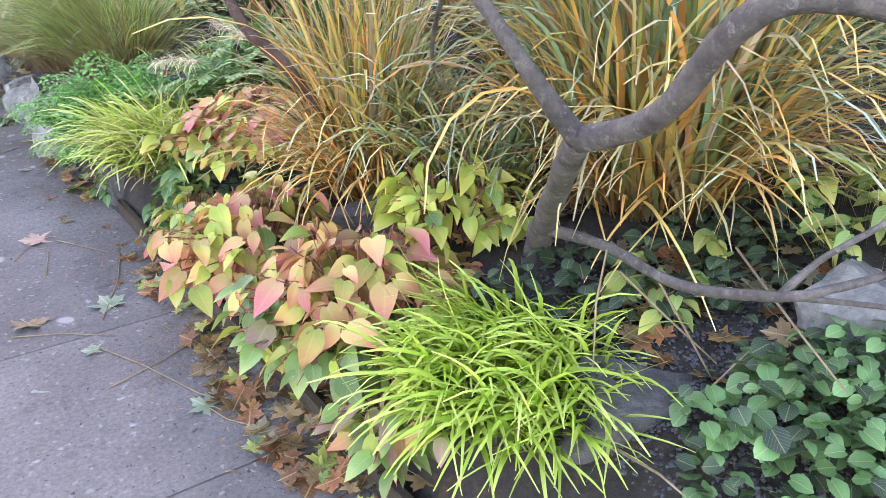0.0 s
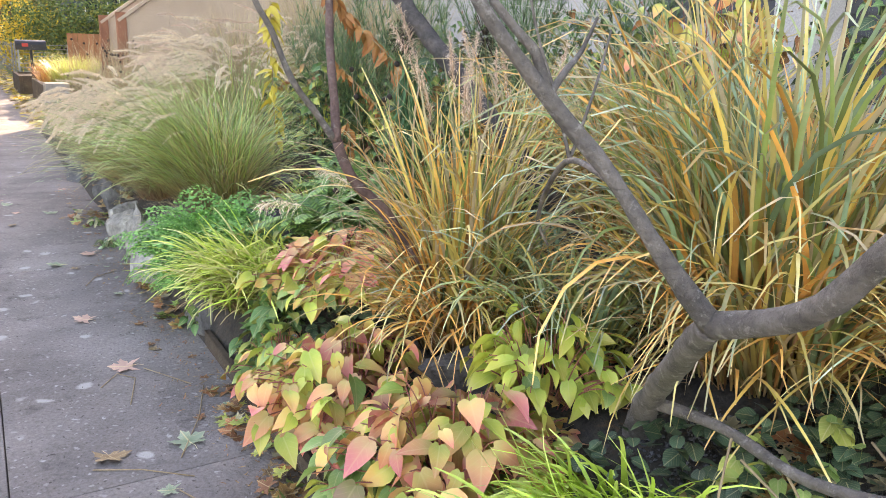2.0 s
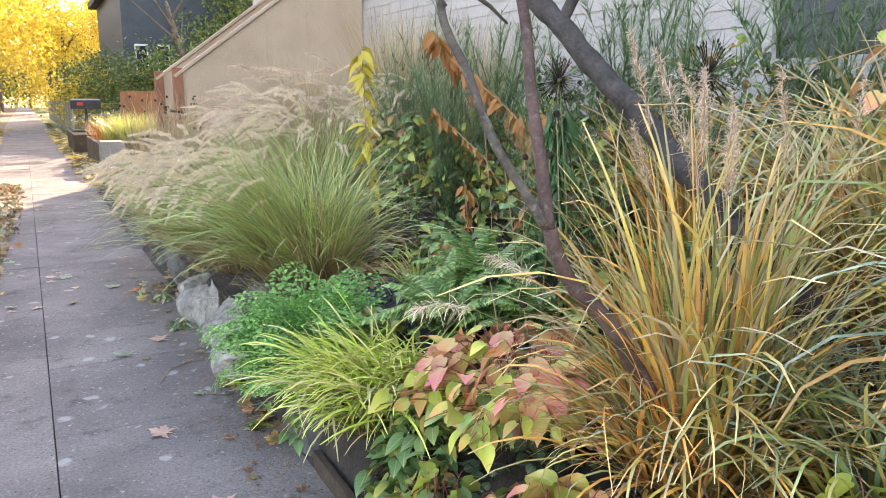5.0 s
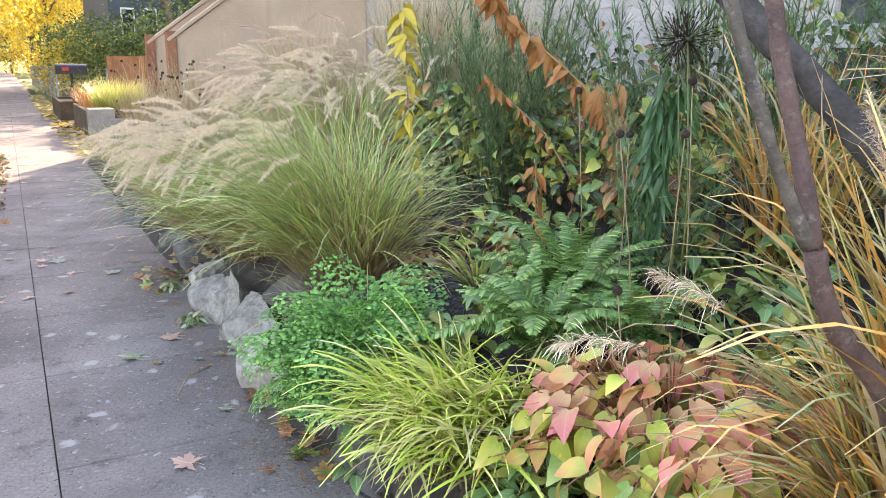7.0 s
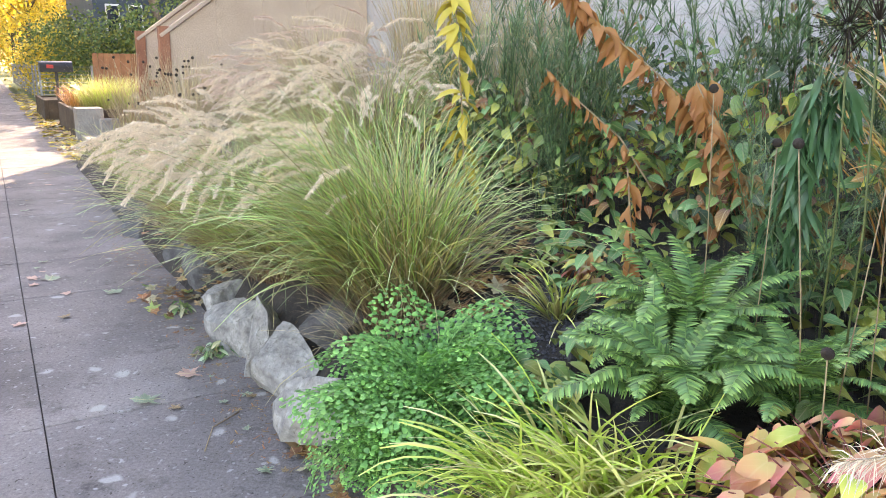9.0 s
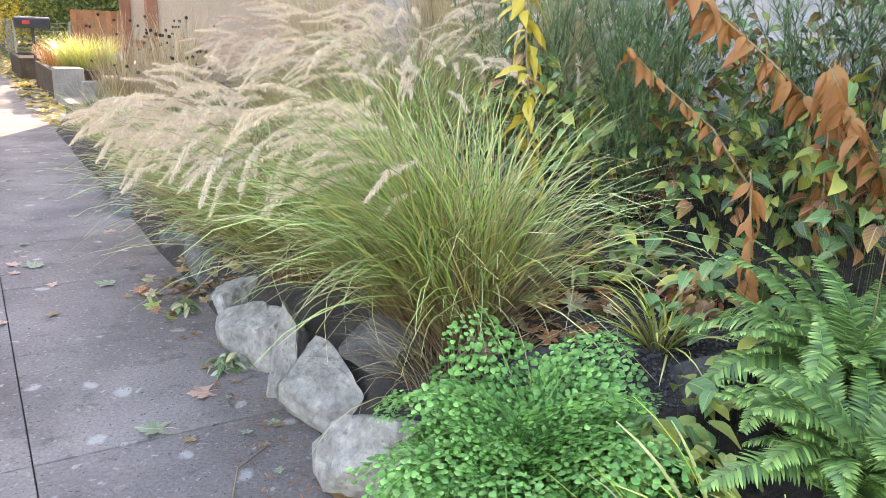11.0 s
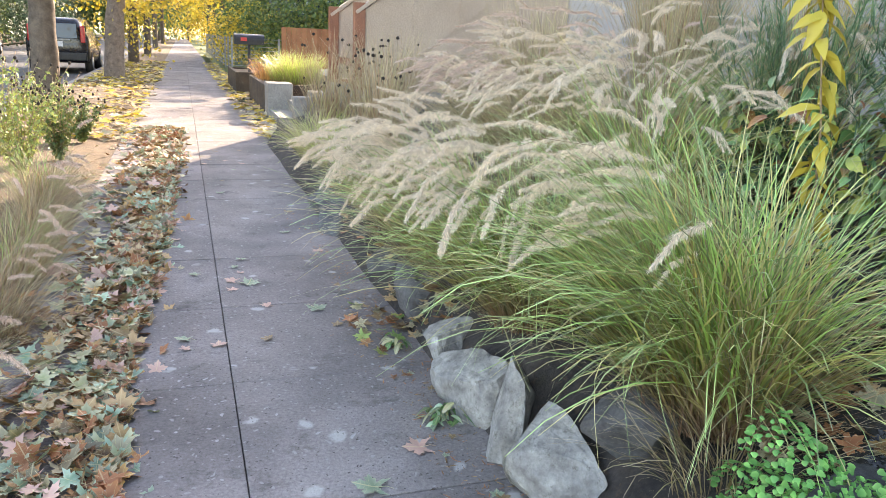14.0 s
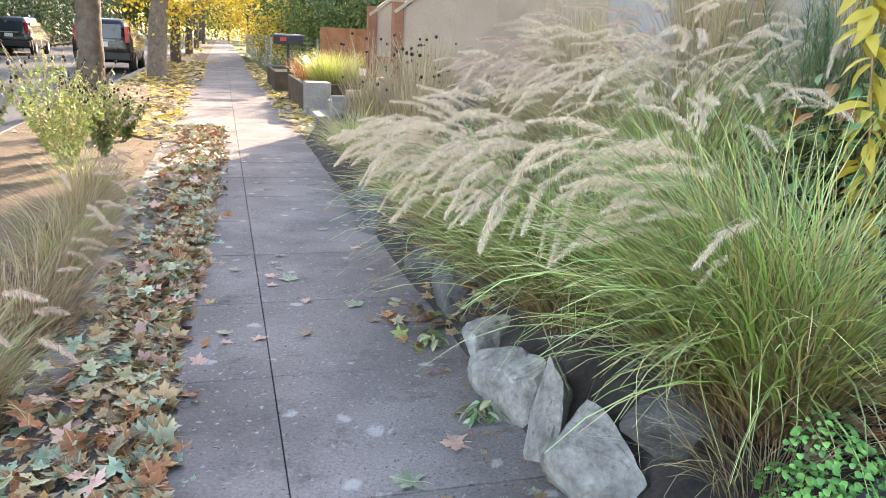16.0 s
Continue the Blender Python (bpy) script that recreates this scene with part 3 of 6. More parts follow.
blue = thing("neighbour_house", 0, 0, 0, "dark blue neighbouring house with white window trim", "house")
part("wall", slab("blue_wall", blue_paint, 4.0, 13, 38, 49, 0, 6.2), blue, "dark blue siding wall")
part("roof", slab("blue_roof", roofing, 3.6, 13.5, 37.5, 49.5, 6.2, 6.5), blue, "dark roof")
for k in range(2):
    w = part("window", slab("window_frame", white_paint, 4.45 + k * 0.9, 5.0 + k * 0.9, 37.93, 37.99, 2.3, 3.7, bevel=0.01), blue, "white-trimmed window")
    part("pane", slab("window_pane", glass, 4.51 + k * 0.9, 4.94 + k * 0.9, 37.9, 37.94, 2.38, 3.62), w)

rail = thing("pipe_fence", 0, 0, 0, "grey metal mesh fence on posts beyond the lawn", "fence")
pm = slab("fence_post", grey_metal, -0.03, 0.03, -0.03, 0.03, 0, 1.25)
for i in range(14):
    part("post", pm, rail).matrix_basis = pose(1.5, 32 + i * 2.2, 0)
for i in range(6):
    part("post", pm, rail).matrix_basis = pose(1.5 + i * 1.6, 32, 0)
wm = slab("fence_wire", grey_metal, 1.49, 1.51, 32, 61, 0, 0.015)
for i in range(9):
    part("wire", wm, rail).matrix_basis = pose(0, 0, 0.15 + i * 0.13)
wm2 = slab("fence_wire_front", grey_metal, 1.5, 9.5, 31.99, 32.01, 0, 0.015)
for i in range(9):
    part("wire", wm2, rail).matrix_basis = pose(0, 0, 0.15 + i * 0.13)

edging = thing("edging_board", 0, 0, 0, "dark weathered timber boards edging the bed", "edging")
for k in range(4):
    bm = box(-0.014, 0.014, 0, 0.76, -0.06, 0.07, bevel=0.004, jitter=0.002, seed=k)
    part("board", done(bm, "edging_plank", planter_wood), edging).matrix_basis = pose(0.835 + 0.008 * (k % 2), 1.2 + k * 0.765, 0, 0, (3, -4, 5, -2)[k], (0.6, -1.0, -0.4, -1.2)[k])

# ---- rocks ----
def rock_mesh(seed, sx, sy, sz, mat, cuts=10):
    """A broken fieldstone: a ball cut by random planes, then chipped."""
    r2 = random.Random(seed * 17 + 3)
    planes = [(Vector((r2.gauss(0, 1), r2.gauss(0, 1), r2.gauss(0, 0.9))).normalized(), r2.uniform(0.42, 0.8)) for _ in range(cuts)]
    bm = bmesh.new()
    bmesh.ops.create_icosphere(bm, subdivisions=4, radius=1)
    for v in bm.verts:
        p = v.co.copy() * (1.15 + 0.25 * noise.noise(v.co * 1.3 + Vector((seed * 1.7, 0, 0))))
        for n, d in planes:
            k = p.dot(n) - d
            if k > 0:
                p -= n * k
        q = p + Vector((seed, 0, 0))
        p *= 1.25 + 0.09 * noise.noise(q * 4) + 0.05 * noise.noise(q * 11)
        v.co = Vector((p.x * sx, p.y * sy, p.z * sz))
    return done(bm, "rock", mat, False)


EDGE = [(0.95, 5.30, 0.10, 0.15, 0.19, 0.20, 24), (0.89, 5.77, 0.07, 0.11, 0.22, 0.155, 8), (0.88, 6.10, 0.12, 0.075, 0.12, 0.19, -24), (0.90, 6.44, 0.10, 0.10, 0.17, 0.165, 8),
        (0.92, 6.80, 0.10, 0.10, 0.17, 0.165, -5), (0.99, 5.03, 0.09, 0.12, 0.13, 0.16, 40), (0.97, 7.5, 0.08, 0.12, 0.24, 0.15, 0), (0.99, 8.05, 0.07, 0.12, 0.22, 0.14, 8), (0.98, 8.65, 0.07, 0.13, 0.24, 0.14, -6),
        (0.93, 9.3, 0.08, 0.14, 0.25, 0.15, 5), (0.94, 9.85, 0.08, 0.14, 0.22, 0.15, 0), (0.92, 4.5, 0.05, 0.12, 0.2, 0.12, 0)]
for i, (x, y, z, sx, sy, sz, turn) in enumerate(EDGE):
    # stones past the sixth: shade of overhanging grass is put into the rock colour
    ob = new("edging_rock", rock_mesh(i + 1, sx, sy, sz, rock if i < 6 else dark_rock))
    ob.matrix_basis = pose(x, y, z, 0, 0, turn)
    tagged(ob, "rough grey fieldstone edging the planting bed", "rock", "edging stones")
for i, (x, y, z, sx, sy, sz, turn) in enumerate([(1.21, 1.56, 0.34, 0.17, 0.11, 0.085, -40), (1.78, 1.35, 0.42, 0.2, 0.16, 0.13, 10), (1.18, 5.0, 0.36, 0.16, 0.1, 0.08, 20), (1.28, 2.66, 0.40, 0.17, 0.1, 0.1, -30),
                                                (1.75, 5.8, 0.46, 0.16, 0.14, 0.1, 0), (1.55, 4.72, 0.44, 0.12, 0.09, 0.07, 30), (1.12, 5.62, 0.28, 0.14, 0.12, 0.1, 0)]):
    ob = new("bed_rock", rock_mesh(i + 40, sx, sy, sz, rock if i == 1 else dark_rock))
    ob.matrix_basis = pose(x, y, z, 8, -8, turn)
    tagged(ob, "smooth grey boulder half sunk in the bed", "rock", "bed boulders")

# ---- plant builders ----
def arc(start, way, length, theta0, bend, segs, power=1.3, curl=0.0):
    """Points of a blade or stem that leaves upright by theta0 and bends over by bend radians."""
    pts, p = [start.copy()], start.copy()
    for i in range(segs):
        s = (i + 0.5) / segs
        th = theta0 + bend * s ** power
        if curl:
            way = Matrix.Rotation(curl / segs, 3, "Z") @ way
        p = p + (way * math.sin(th) + Vector((0, 0, math.cos(th)))) * (length / segs)
        pts.append(p)
    return pts


def blade_shape(n, radius, length, theta, bend, width, segs=6, lean=(0, 0), fold=0.0, wide=0.5, stem=False, rr=None, mats=1, flat=0.25, power=(1.0, 1.9), comb=None):
    rr = rr or R
    s = Shape()
    for _ in range(n):
        phi = rr.uniform(0, 2 * math.pi)
        rad = radius * math.sqrt(rr.random())
        start = Vector((math.cos(phi) * rad, math.sin(phi) * rad, -0.02))
        way = Vector((math.cos(phi + rr.uniform(-0.7, 0.7)) + lean[0], math.sin(phi + rr.uniform(-0.7, 0.7)) + lean[1], 0))
        way = way.normalized() if way.length > 0.05 else Vector((1, 0, 0))
        if comb:
            turn = rr.gauss(*comb)
            way = Vector((math.cos(turn), math.sin(turn), 0))
        L = rr.uniform(*length)
        pts = arc(start, way, L, rr.uniform(*theta) * (0.55 + 0.45 * rad / max(radius, 1e-3)), rr.uniform(*bend), segs, rr.uniform(*power), rr.gauss(0, 0.7))
        side0 = Vector((-way.y, way.x, 0))
        tw = rr.uniform(-flat, flat) * 4
        w = width * rr.uniform(0.65, 1.2)
        sides, ups = [], []
        for i in range(len(pts)):
            t = i / segs
            d = (pts[min(i + 1, segs)] - pts[max(i - 1, 0)]).normalized()
            sd = Matrix.Rotation(tw * t, 3, d) @ side0
            prof = min(1.0, 0.45 + t * 2.2) * max(0.03, 1 - t) ** wide
            sides.append(sd * w * 0.5 * prof)
            ups.append(sd.cross(d) * -1)
        s.strip(pts, sides, rr.randrange(mats), fold, ups)
    return s


def sway_stem(length, bend, theta0=0.15):
    return arc(Vector((0, 0, 0)), Vector((1, 0, 0)), length, theta0, bend, 9, 2.2)


def plume_mesh(seed, length, bend, head, fluff, mat, stem_mat, count=850, theta0=0.12):
    """One seed plume on its stem, drooping towards +x: short tufts of bristles up the stem."""
    rr = random.Random(seed)
    s = Shape()
    pts = sway_stem(length, bend, theta0)
    s.tube(pts, [0.0016 - 0.0009 * i / 9 for i in range(10)], 3, 1)
    tufts = max(12, int(head * length / 0.011))
    for n in range(count):
        rel = min(1.0, max(0.0, (rr.randrange(tufts) + rr.gauss(0.5, 0.16)) / tufts))
        k = (1 - head + head * rel) * 9
        i = min(8, int(k))
        p = pts[i].lerp(pts[i + 1], k - i)
        d = (pts[i + 1] - pts[i]).normalized()
        out = fluff * (0.35 + 0.8 * math.sin(math.pi * min(1, rel * 0.72 + 0.2)))
        v = (d * rr.uniform(0.5, 1.3) + Vector((rr.gauss(0, 0.5), rr.gauss(0, 0.5), rr.gauss(-0.25, 0.45)))).normalized() * out * rr.uniform(0.5, 1.5)
        sd = v.cross(Vector((rr.uniform(-1, 1), rr.uniform(-1, 1), 1))).normalized() * rr.uniform(0.0005, 0.0011)
        s.strip([p, p + v * 0.55, p + v + Vector((0, 0, -0.3 * out))], [sd * 0.6, sd, sd * 0.2], 0)
    return s.data("plume", [mat, stem_mat])


def leaf_outline(rows, cup=0.25, droop=0.25, back=0.0):
    """A leaf one unit long along +y, from rows of (place along, half width)."""
    s = Shape()
    for t, w in rows:
        z = -droop * t * t
        yb = t - (back if t == rows[0][0] else 0.0)
        for u in (-1, -0.5, 0, 0.5, 1):
            s.v.append(Vector((u * w, yb if u else t, z + cup * abs(u) * w + 0.02 * math.sin(9 * t + 2 * u))))
            s.uv.append((u * w * 2, t))
    for i in range(len(rows) - 1):
        for j in range(4):
            a = i * 5 + j
            s.f.append((a, a + 1, a + 6, a + 5))
            s.m.append(0)
    return s


HEART = leaf_outline([(0.0, 0.15), (0.10, 0.27), (0.27, 0.335), (0.48, 0.31), (0.70, 0.205), (0.88, 0.085), (1.0, 0.004)], 0.3, 0.4, 0.07)
ROUND = leaf_outline([(0.0, 0.22), (0.12, 0.42), (0.35, 0.52), (0.6, 0.47), (0.85, 0.27), (1.0, 0.02)], 0.2, 0.2, 0.10)
LANCE = leaf_outline([(0.0, 0.03), (0.2, 0.16), (0.45, 0.21), (0.7, 0.15), (1.0, 0.004)], 0.35, 0.55)
NARROW = leaf_outline([(0.0, 0.02), (0.25, 0.065), (0.5, 0.075), (0.75, 0.05), (1.0, 0.004)], 0.3, 0.6)
TINY = leaf_outline([(0.0, 0.05), (0.4, 0.32), (1.0, 0.02)], 0.3, 0.2)


def maple_shape():
    s = Shape()
    n = 30
    s.v.append(Vector((0, 0.1, 0)))
    s.uv.append((0, 0))
    for k in range(n):
        a = 2 * math.pi * k / n
        lobe = 0.36 + 0.3 * abs(math.cos(2.5 * a)) ** 1.6 + 0.07 * math.cos(15 * a)
        if abs(a - math.pi) < 0.5:
            lobe *= 0.55
        s.v.append(Vector((math.sin(a) * lobe, 0.1 + math.cos(a) * lobe, 0.10 * math.sin(3 * a) * lobe + 0.16 * lobe * lobe)))
        s.uv.append((math.sin(a) * lobe * 2, 0.5 + 0.5 * lobe))
    for k in range(n):
        s.f.append((0, 1 + (k + 1) % n, 1 + k))
        s.m.append(0)
    s.tube([Vector((0, -0.1, 0.02)), Vector((0.03, -0.35, 0.05)), Vector((0.0, -0.6, 0.02))], [0.012, 0.01, 0.008], 4)
    return s


MAPLE = maple_shape()


def leaf_pose(p, azimuth, pitch, roll, size):
    return Matrix.Translation(p) @ Euler((pitch, roll, azimuth), "XYZ").to_matrix().to_4x4() @ Matrix.Diagonal((size, size, size, 1))


def heart_plant(x, y, label, stems, reach, height, pick, size=(0.075, 0.125), seed=1, ground=bed_z, group="", squash=(1, 1), gap=0.075):
    """A leafy perennial: arching stems, each leaf an object of its own on shared meshes."""
    rr = random.Random(seed)
    base = thing("leafy_perennial", x, y, ground(x, y), label, "plant", group)
    stem_shape = Shape()
    for _ in range(stems):
        phi = rr.uniform(0, 2 * math.pi)
        L = rr.uniform(0.6, 1.0)
        st = Vector((math.cos(phi) * 0.25 * reach * rr.random(), math.sin(phi) * 0.25 * reach * rr.random(), -0.03))
        far = rr.random() ** 0.6 * reach
        end = Vector((math.cos(phi) * far * squash[0], math.sin(phi) * far * squash[1], height * (1.05 - 0.75 * (far / reach) ** 2) * rr.uniform(0.75, 1.05)))
        mid = st.lerp(end, 0.5) + Vector((0, 0, height * 0.35))
        pts = [st.lerp(mid, t).lerp(mid.lerp(end, t), t) for t in [i / 7 for i in range(8)]]
        stem_shape.tube(pts, [0.003 - 0.0015 * i / 7 for i in range(8)], 4)
        run = (end - st).length
        k = max(3, int(run * 0.75 / gap))
        for i in range(k):
            t = 0.3 + 0.7 * (i + rr.random() * 0.5) / k
            j = min(6, int(t * 7))
            p = pts[j].lerp(pts[j + 1], t * 7 - j)
            az = phi - math.pi / 2 + (1 if i % 2 else -1) * rr.uniform(0.3, 1.2)
            sz = rr.uniform(*size) * (1.0 if t < 0.9 else 0.75)
            gp = Vector((x, y, base.location.z)) + p
            me = pick(rr, p, gp, phi)
            lf = part("leaf", me, base)
            off = Vector((-math.sin(az), math.cos(az), 0.1)) * 0.018
            lf.matrix_basis = leaf_pose(p + off, az, -rr.gauss(0.5, 0.4), rr.gauss(0, 0.45), sz)
    part("stem_mass", stem_shape.data("perennial_stems", [red_stem]), base, "thin reddish stems", "stuff")
    return base


def cover(name, label, category, spots, shape, mats, size, seed, ground=bed_z, lift=(0.03, 0.14), tilt=0.5, stemmed=True):
    """A low carpet of leaves that nobody could count."""
    rr = random.Random(seed)
    s = Shape()
    for x0, y0, rx, ry, n in spots:
        for _ in range(n):
            a, q = rr.uniform(0, 2 * math.pi), math.sqrt(rr.random())
            x, y = x0 + rx * q * math.cos(a), y0 + ry * q * math.sin(a)
            z = ground(x, y)
            h = rr.uniform(*lift) * (1.1 - 0.5 * q)
            mi = rr.randrange(len(mats))
            s.add(shape, leaf_pose(Vector((x, y, z + h)), rr.uniform(0, 6.28), -rr.uniform(-0.1, tilt), rr.uniform(-tilt, tilt), rr.uniform(*size)), mi)
            if stemmed and h > 0.05:
                sd = Vector((0.0006, 0.0006, 0))
                s.strip([Vector((x + 0.01, y, z - 0.01)), Vector((x, y, z + h))], [sd, sd], mi)
    return tagged(new(name, s.data(name, mats)), label, category, kind="stuff")


def grass_plant(name, x, y, label, shapes, group="", ground=bed_z):
    base = thing(name, x, y, ground(x, y), label, "ornamental grass", group)
    for nm, s, mats in shapes:
        part(nm, s.data(nm, mats), base, kind="stuff")
    return base


# ---- the small tree that leans over the bed ----
def limb(name, parent, pts, radii, mat, label="", sides=10, seed=0):
    """A tapered, slightly knobbly limb through pts."""
    P = [Vector(p) for p in pts]
    fine, rad = [], []
    for i in range(len(P) - 1):
        a, b, c, d = P[max(i - 1, 0)], P[i], P[i + 1], P[min(i + 2, len(P) - 1)]
        steps_n = max(2, int((c - b).length / 0.035))
        for k in range(steps_n):
            t = k / steps_n
            q = 0.5 * ((2 * b) + (c - a) * t + (2 * a - 5 * b + 4 * c - d) * t * t + (3 * b - a - 3 * c + d) * t ** 3)
            r = radii[i] + (radii[i + 1] - radii[i]) * t
            k9 = min(9.0, 0.3 / r)
            fine.append(q + Vector((noise.noise(q * k9), noise.noise(q * k9 + Vector((5, 0, 0))), 0)) * r * 0.3)
            rad.append(r * (1 + (0.16 if r < 0.08 else 0.05) * noise.noise(q * k9 * 2.4 + Vector((seed, 0, 0)))))
    fine.append(P[-1])
    rad.append(radii[-1])
    s = Shape()
    s.tube(fine, rad, sides)
    return part(name, s.data(name, [mat]), parent, label)


tree = thing("small_tree", 0, 0, 0, "leaning multi-limbed small tree with grey-brown bark", "tree")
limb("trunk", tree, [(1.46, 2.16, 0.30), (1.43, 2.08, 0.46), (1.35, 1.99, 0.58), (1.17, 1.77, 0.79), (1.033, 1.60, 0.942)], [0.0480, 0.0368, 0.0296, 0.0264, 0.0272], bark)
limb("branch", tree, [(1.033, 1.60, 0.942), (1.02, 1.49, 0.985), (0.985, 1.385, 1.044), (0.933, 1.264, 1.177), (0.935, 1.205, 1.215), (0.99, 1.16, 1.215), (1.07, 1.09, 1.20), (1.3, 0.9, 1.22)], [0.0248, 0.0216, 0.0204, 0.0200, 0.0192, 0.0168, 0.0152, 0.0120], bark)
limb("branch", tree, [(0.933, 1.25, 1.185), (0.93, 1.2, 1.30), (0.95, 1.16, 1.5), (0.92, 1.12, 1.8)], [0.0168, 0.0152, 0.0136, 0.0096], bark)
limb("branch", tree, [(1.033, 1.60, 0.942), (0.98, 1.645, 1.03), (0.91, 1.70, 1.15), (0.81, 1.783, 1.30), (0.745, 1.80, 1.37), (0.68, 1.83, 1.47), (0.60, 1.88, 1.66), (0.56, 1.94, 1.95)], [0.0232, 0.0160, 0.0140, 0.0136, 0.0116, 0.0112, 0.0088, 0.0048], bark)
limb("branch", tree, [(0.81, 1.783, 1.30), (0.79, 1.80, 1.37), (0.73, 1.83, 1.44), (0.71, 1.86, 1.55), (0.70, 1.9, 1.8)], [0.0104, 0.0080, 0.0076, 0.0064, 0.0040], bark)
limb("branch", tree, [(0.81, 1.783, 1.30), (0.86, 1.80, 1.345), (0.91, 1.83, 1.37), (0.96, 1.85, 1.43)], [0.0072, 0.0056, 0.0040, 0.0024], bark)
limb("branch", tree, [(1.36, 2.0, 0.56), (1.365, 1.80, 0.583), (1.31, 1.545, 0.60), (1.299, 1.326, 0.667), (1.35, 1.27, 0.69), (1.46, 1.23, 0.70), (1.65, 1.15, 0.74)], [0.0176, 0.0132, 0.0120, 0.0112, 0.0088, 0.0080, 0.0056], bark)
limb("branch", tree, [(1.299, 1.326, 0.667), (1.36, 1.30, 0.73), (1.483, 1.259, 0.785), (1.65, 1.2, 0.86)], [0.0096, 0.0064, 0.0060, 0.0040], bark)
limb("branch", tree, [(1.31, 1.34, 0.66), (1.39, 1.30, 0.645), (1.52, 1.22, 0.62), (1.65, 1.1, 0.6)], [0.0080, 0.0064, 0.0056, 0.0040], bark)
limb("branch", tree, [(0.89, 1.71, 1.17), (1.05, 2.0, 1.16), (1.2, 2.25, 1.05), (1.30, 2.40, 0.93), (1.34, 2.40, 0.86)], [0.0056, 0.0064, 0.0064, 0.0056, 0.0032], bark)
limb("twig", tree, [(1.05, 2.0, 1.16), (1.03, 2.03, 1.28), (0.99, 2.06, 1.42), (0.97, 2.1, 1.6)], [0.0048, 0.0040, 0.0032, 0.0016], bark, sides=5)
limb("twig", tree, [(1.05, 2.0, 1.16), (1.12, 2.02, 1.30), (1.18, 2.05, 1.42)], [0.0040, 0.0032, 0.0024], bark, sides=5)

sapling = thing("redbark_sapling", 0, 0, 0, "slim young tree with reddish-brown bark and bare twigs", "tree")
limb("trunk", sapling, [(1.36, 2.93, 0.36), (1.29, 2.94, 0.6), (1.14, 2.96, 0.838), (1.02, 2.99, 0.976), (0.978, 3.003, 1.087)], [0.026, 0.023, 0.020, 0.018, 0.017], red_bark)
limb("branch", sapling, [(0.978, 3.003, 1.087), (0.998, 3.10, 1.329), (1.02, 3.16, 1.48), (1.04, 3.23, 1.62)], [0.015, 0.013, 0.013, 0.013], red_bark)
limb("branch", sapling, [(1.04, 3.23, 1.62), (1.0, 3.24, 1.72), (0.97, 3.24, 1.95)], [0.011, 0.010, 0.008], red_bark)
limb("branch", sapling, [(1.04, 3.23, 1.62), (1.12, 3.26, 1.69), (1.22, 3.32, 1.83)], [0.010, 0.008, 0.006], red_bark)
limb("branch", sapling, [(0.975, 3.01, 1.09), (0.90, 3.01, 1.19), (0.834, 3.0, 1.271), (0.78, 3.02, 1.412), (0.722, 3.03, 1.557), (0.73, 3.06, 1.95)], [0.012, 0.010, 0.0095, 0.009, 0.008, 0.006], bark)
limb("branch", sapling, [(0.735, 3.03, 1.53), (0.68, 3.04, 1.59), (0.58, 3.06, 1.62), (0.46, 3.1, 1.63)], [0.008, 0.007, 0.006, 0.004], bark)
limb("branch", sapling, [(0.722, 3.03, 1.557), (0.84, 3.08, 1.56), (0.95, 3.14, 1.52)], [0.006, 0.005, 0.003], bark, sides=6)

old = thing("bare_shrub", 0, 0, 0, "dark bare leaning stem among the plants", "shrub")
limb("trunk", old, [(2.16, 2.74, 0.45), (2.05, 2.96, 0.62), (1.872, 3.306, 1.0), (1.74, 3.569, 1.3), (1.609, 3.832, 1.6), (1.43, 4.18, 2.0), (1.32, 4.4, 2.3)], [0.052, 0.046, 0.041, 0.039, 0.035, 0.031, 0.027], old_bark)
limb("limb", old, [(1.609, 3.832, 1.6), (1.66, 3.78, 1.74), (1.74, 3.72, 1.9), (1.80, 3.70, 2.1)], [0.022, 0.02, 0.017, 0.012], old_bark)

# ---- grasses ----
rr = random.Random(11)
LATE = (1.7, 3.4)
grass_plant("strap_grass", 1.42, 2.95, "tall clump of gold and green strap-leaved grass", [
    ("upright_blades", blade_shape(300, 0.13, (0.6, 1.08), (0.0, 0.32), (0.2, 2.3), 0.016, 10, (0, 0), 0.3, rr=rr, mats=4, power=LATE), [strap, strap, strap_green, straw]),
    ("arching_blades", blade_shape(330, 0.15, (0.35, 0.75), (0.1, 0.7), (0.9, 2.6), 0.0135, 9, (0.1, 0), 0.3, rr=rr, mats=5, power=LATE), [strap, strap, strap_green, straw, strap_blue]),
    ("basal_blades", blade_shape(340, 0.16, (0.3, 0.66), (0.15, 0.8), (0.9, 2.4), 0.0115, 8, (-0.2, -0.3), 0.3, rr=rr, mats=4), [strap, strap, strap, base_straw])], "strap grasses")
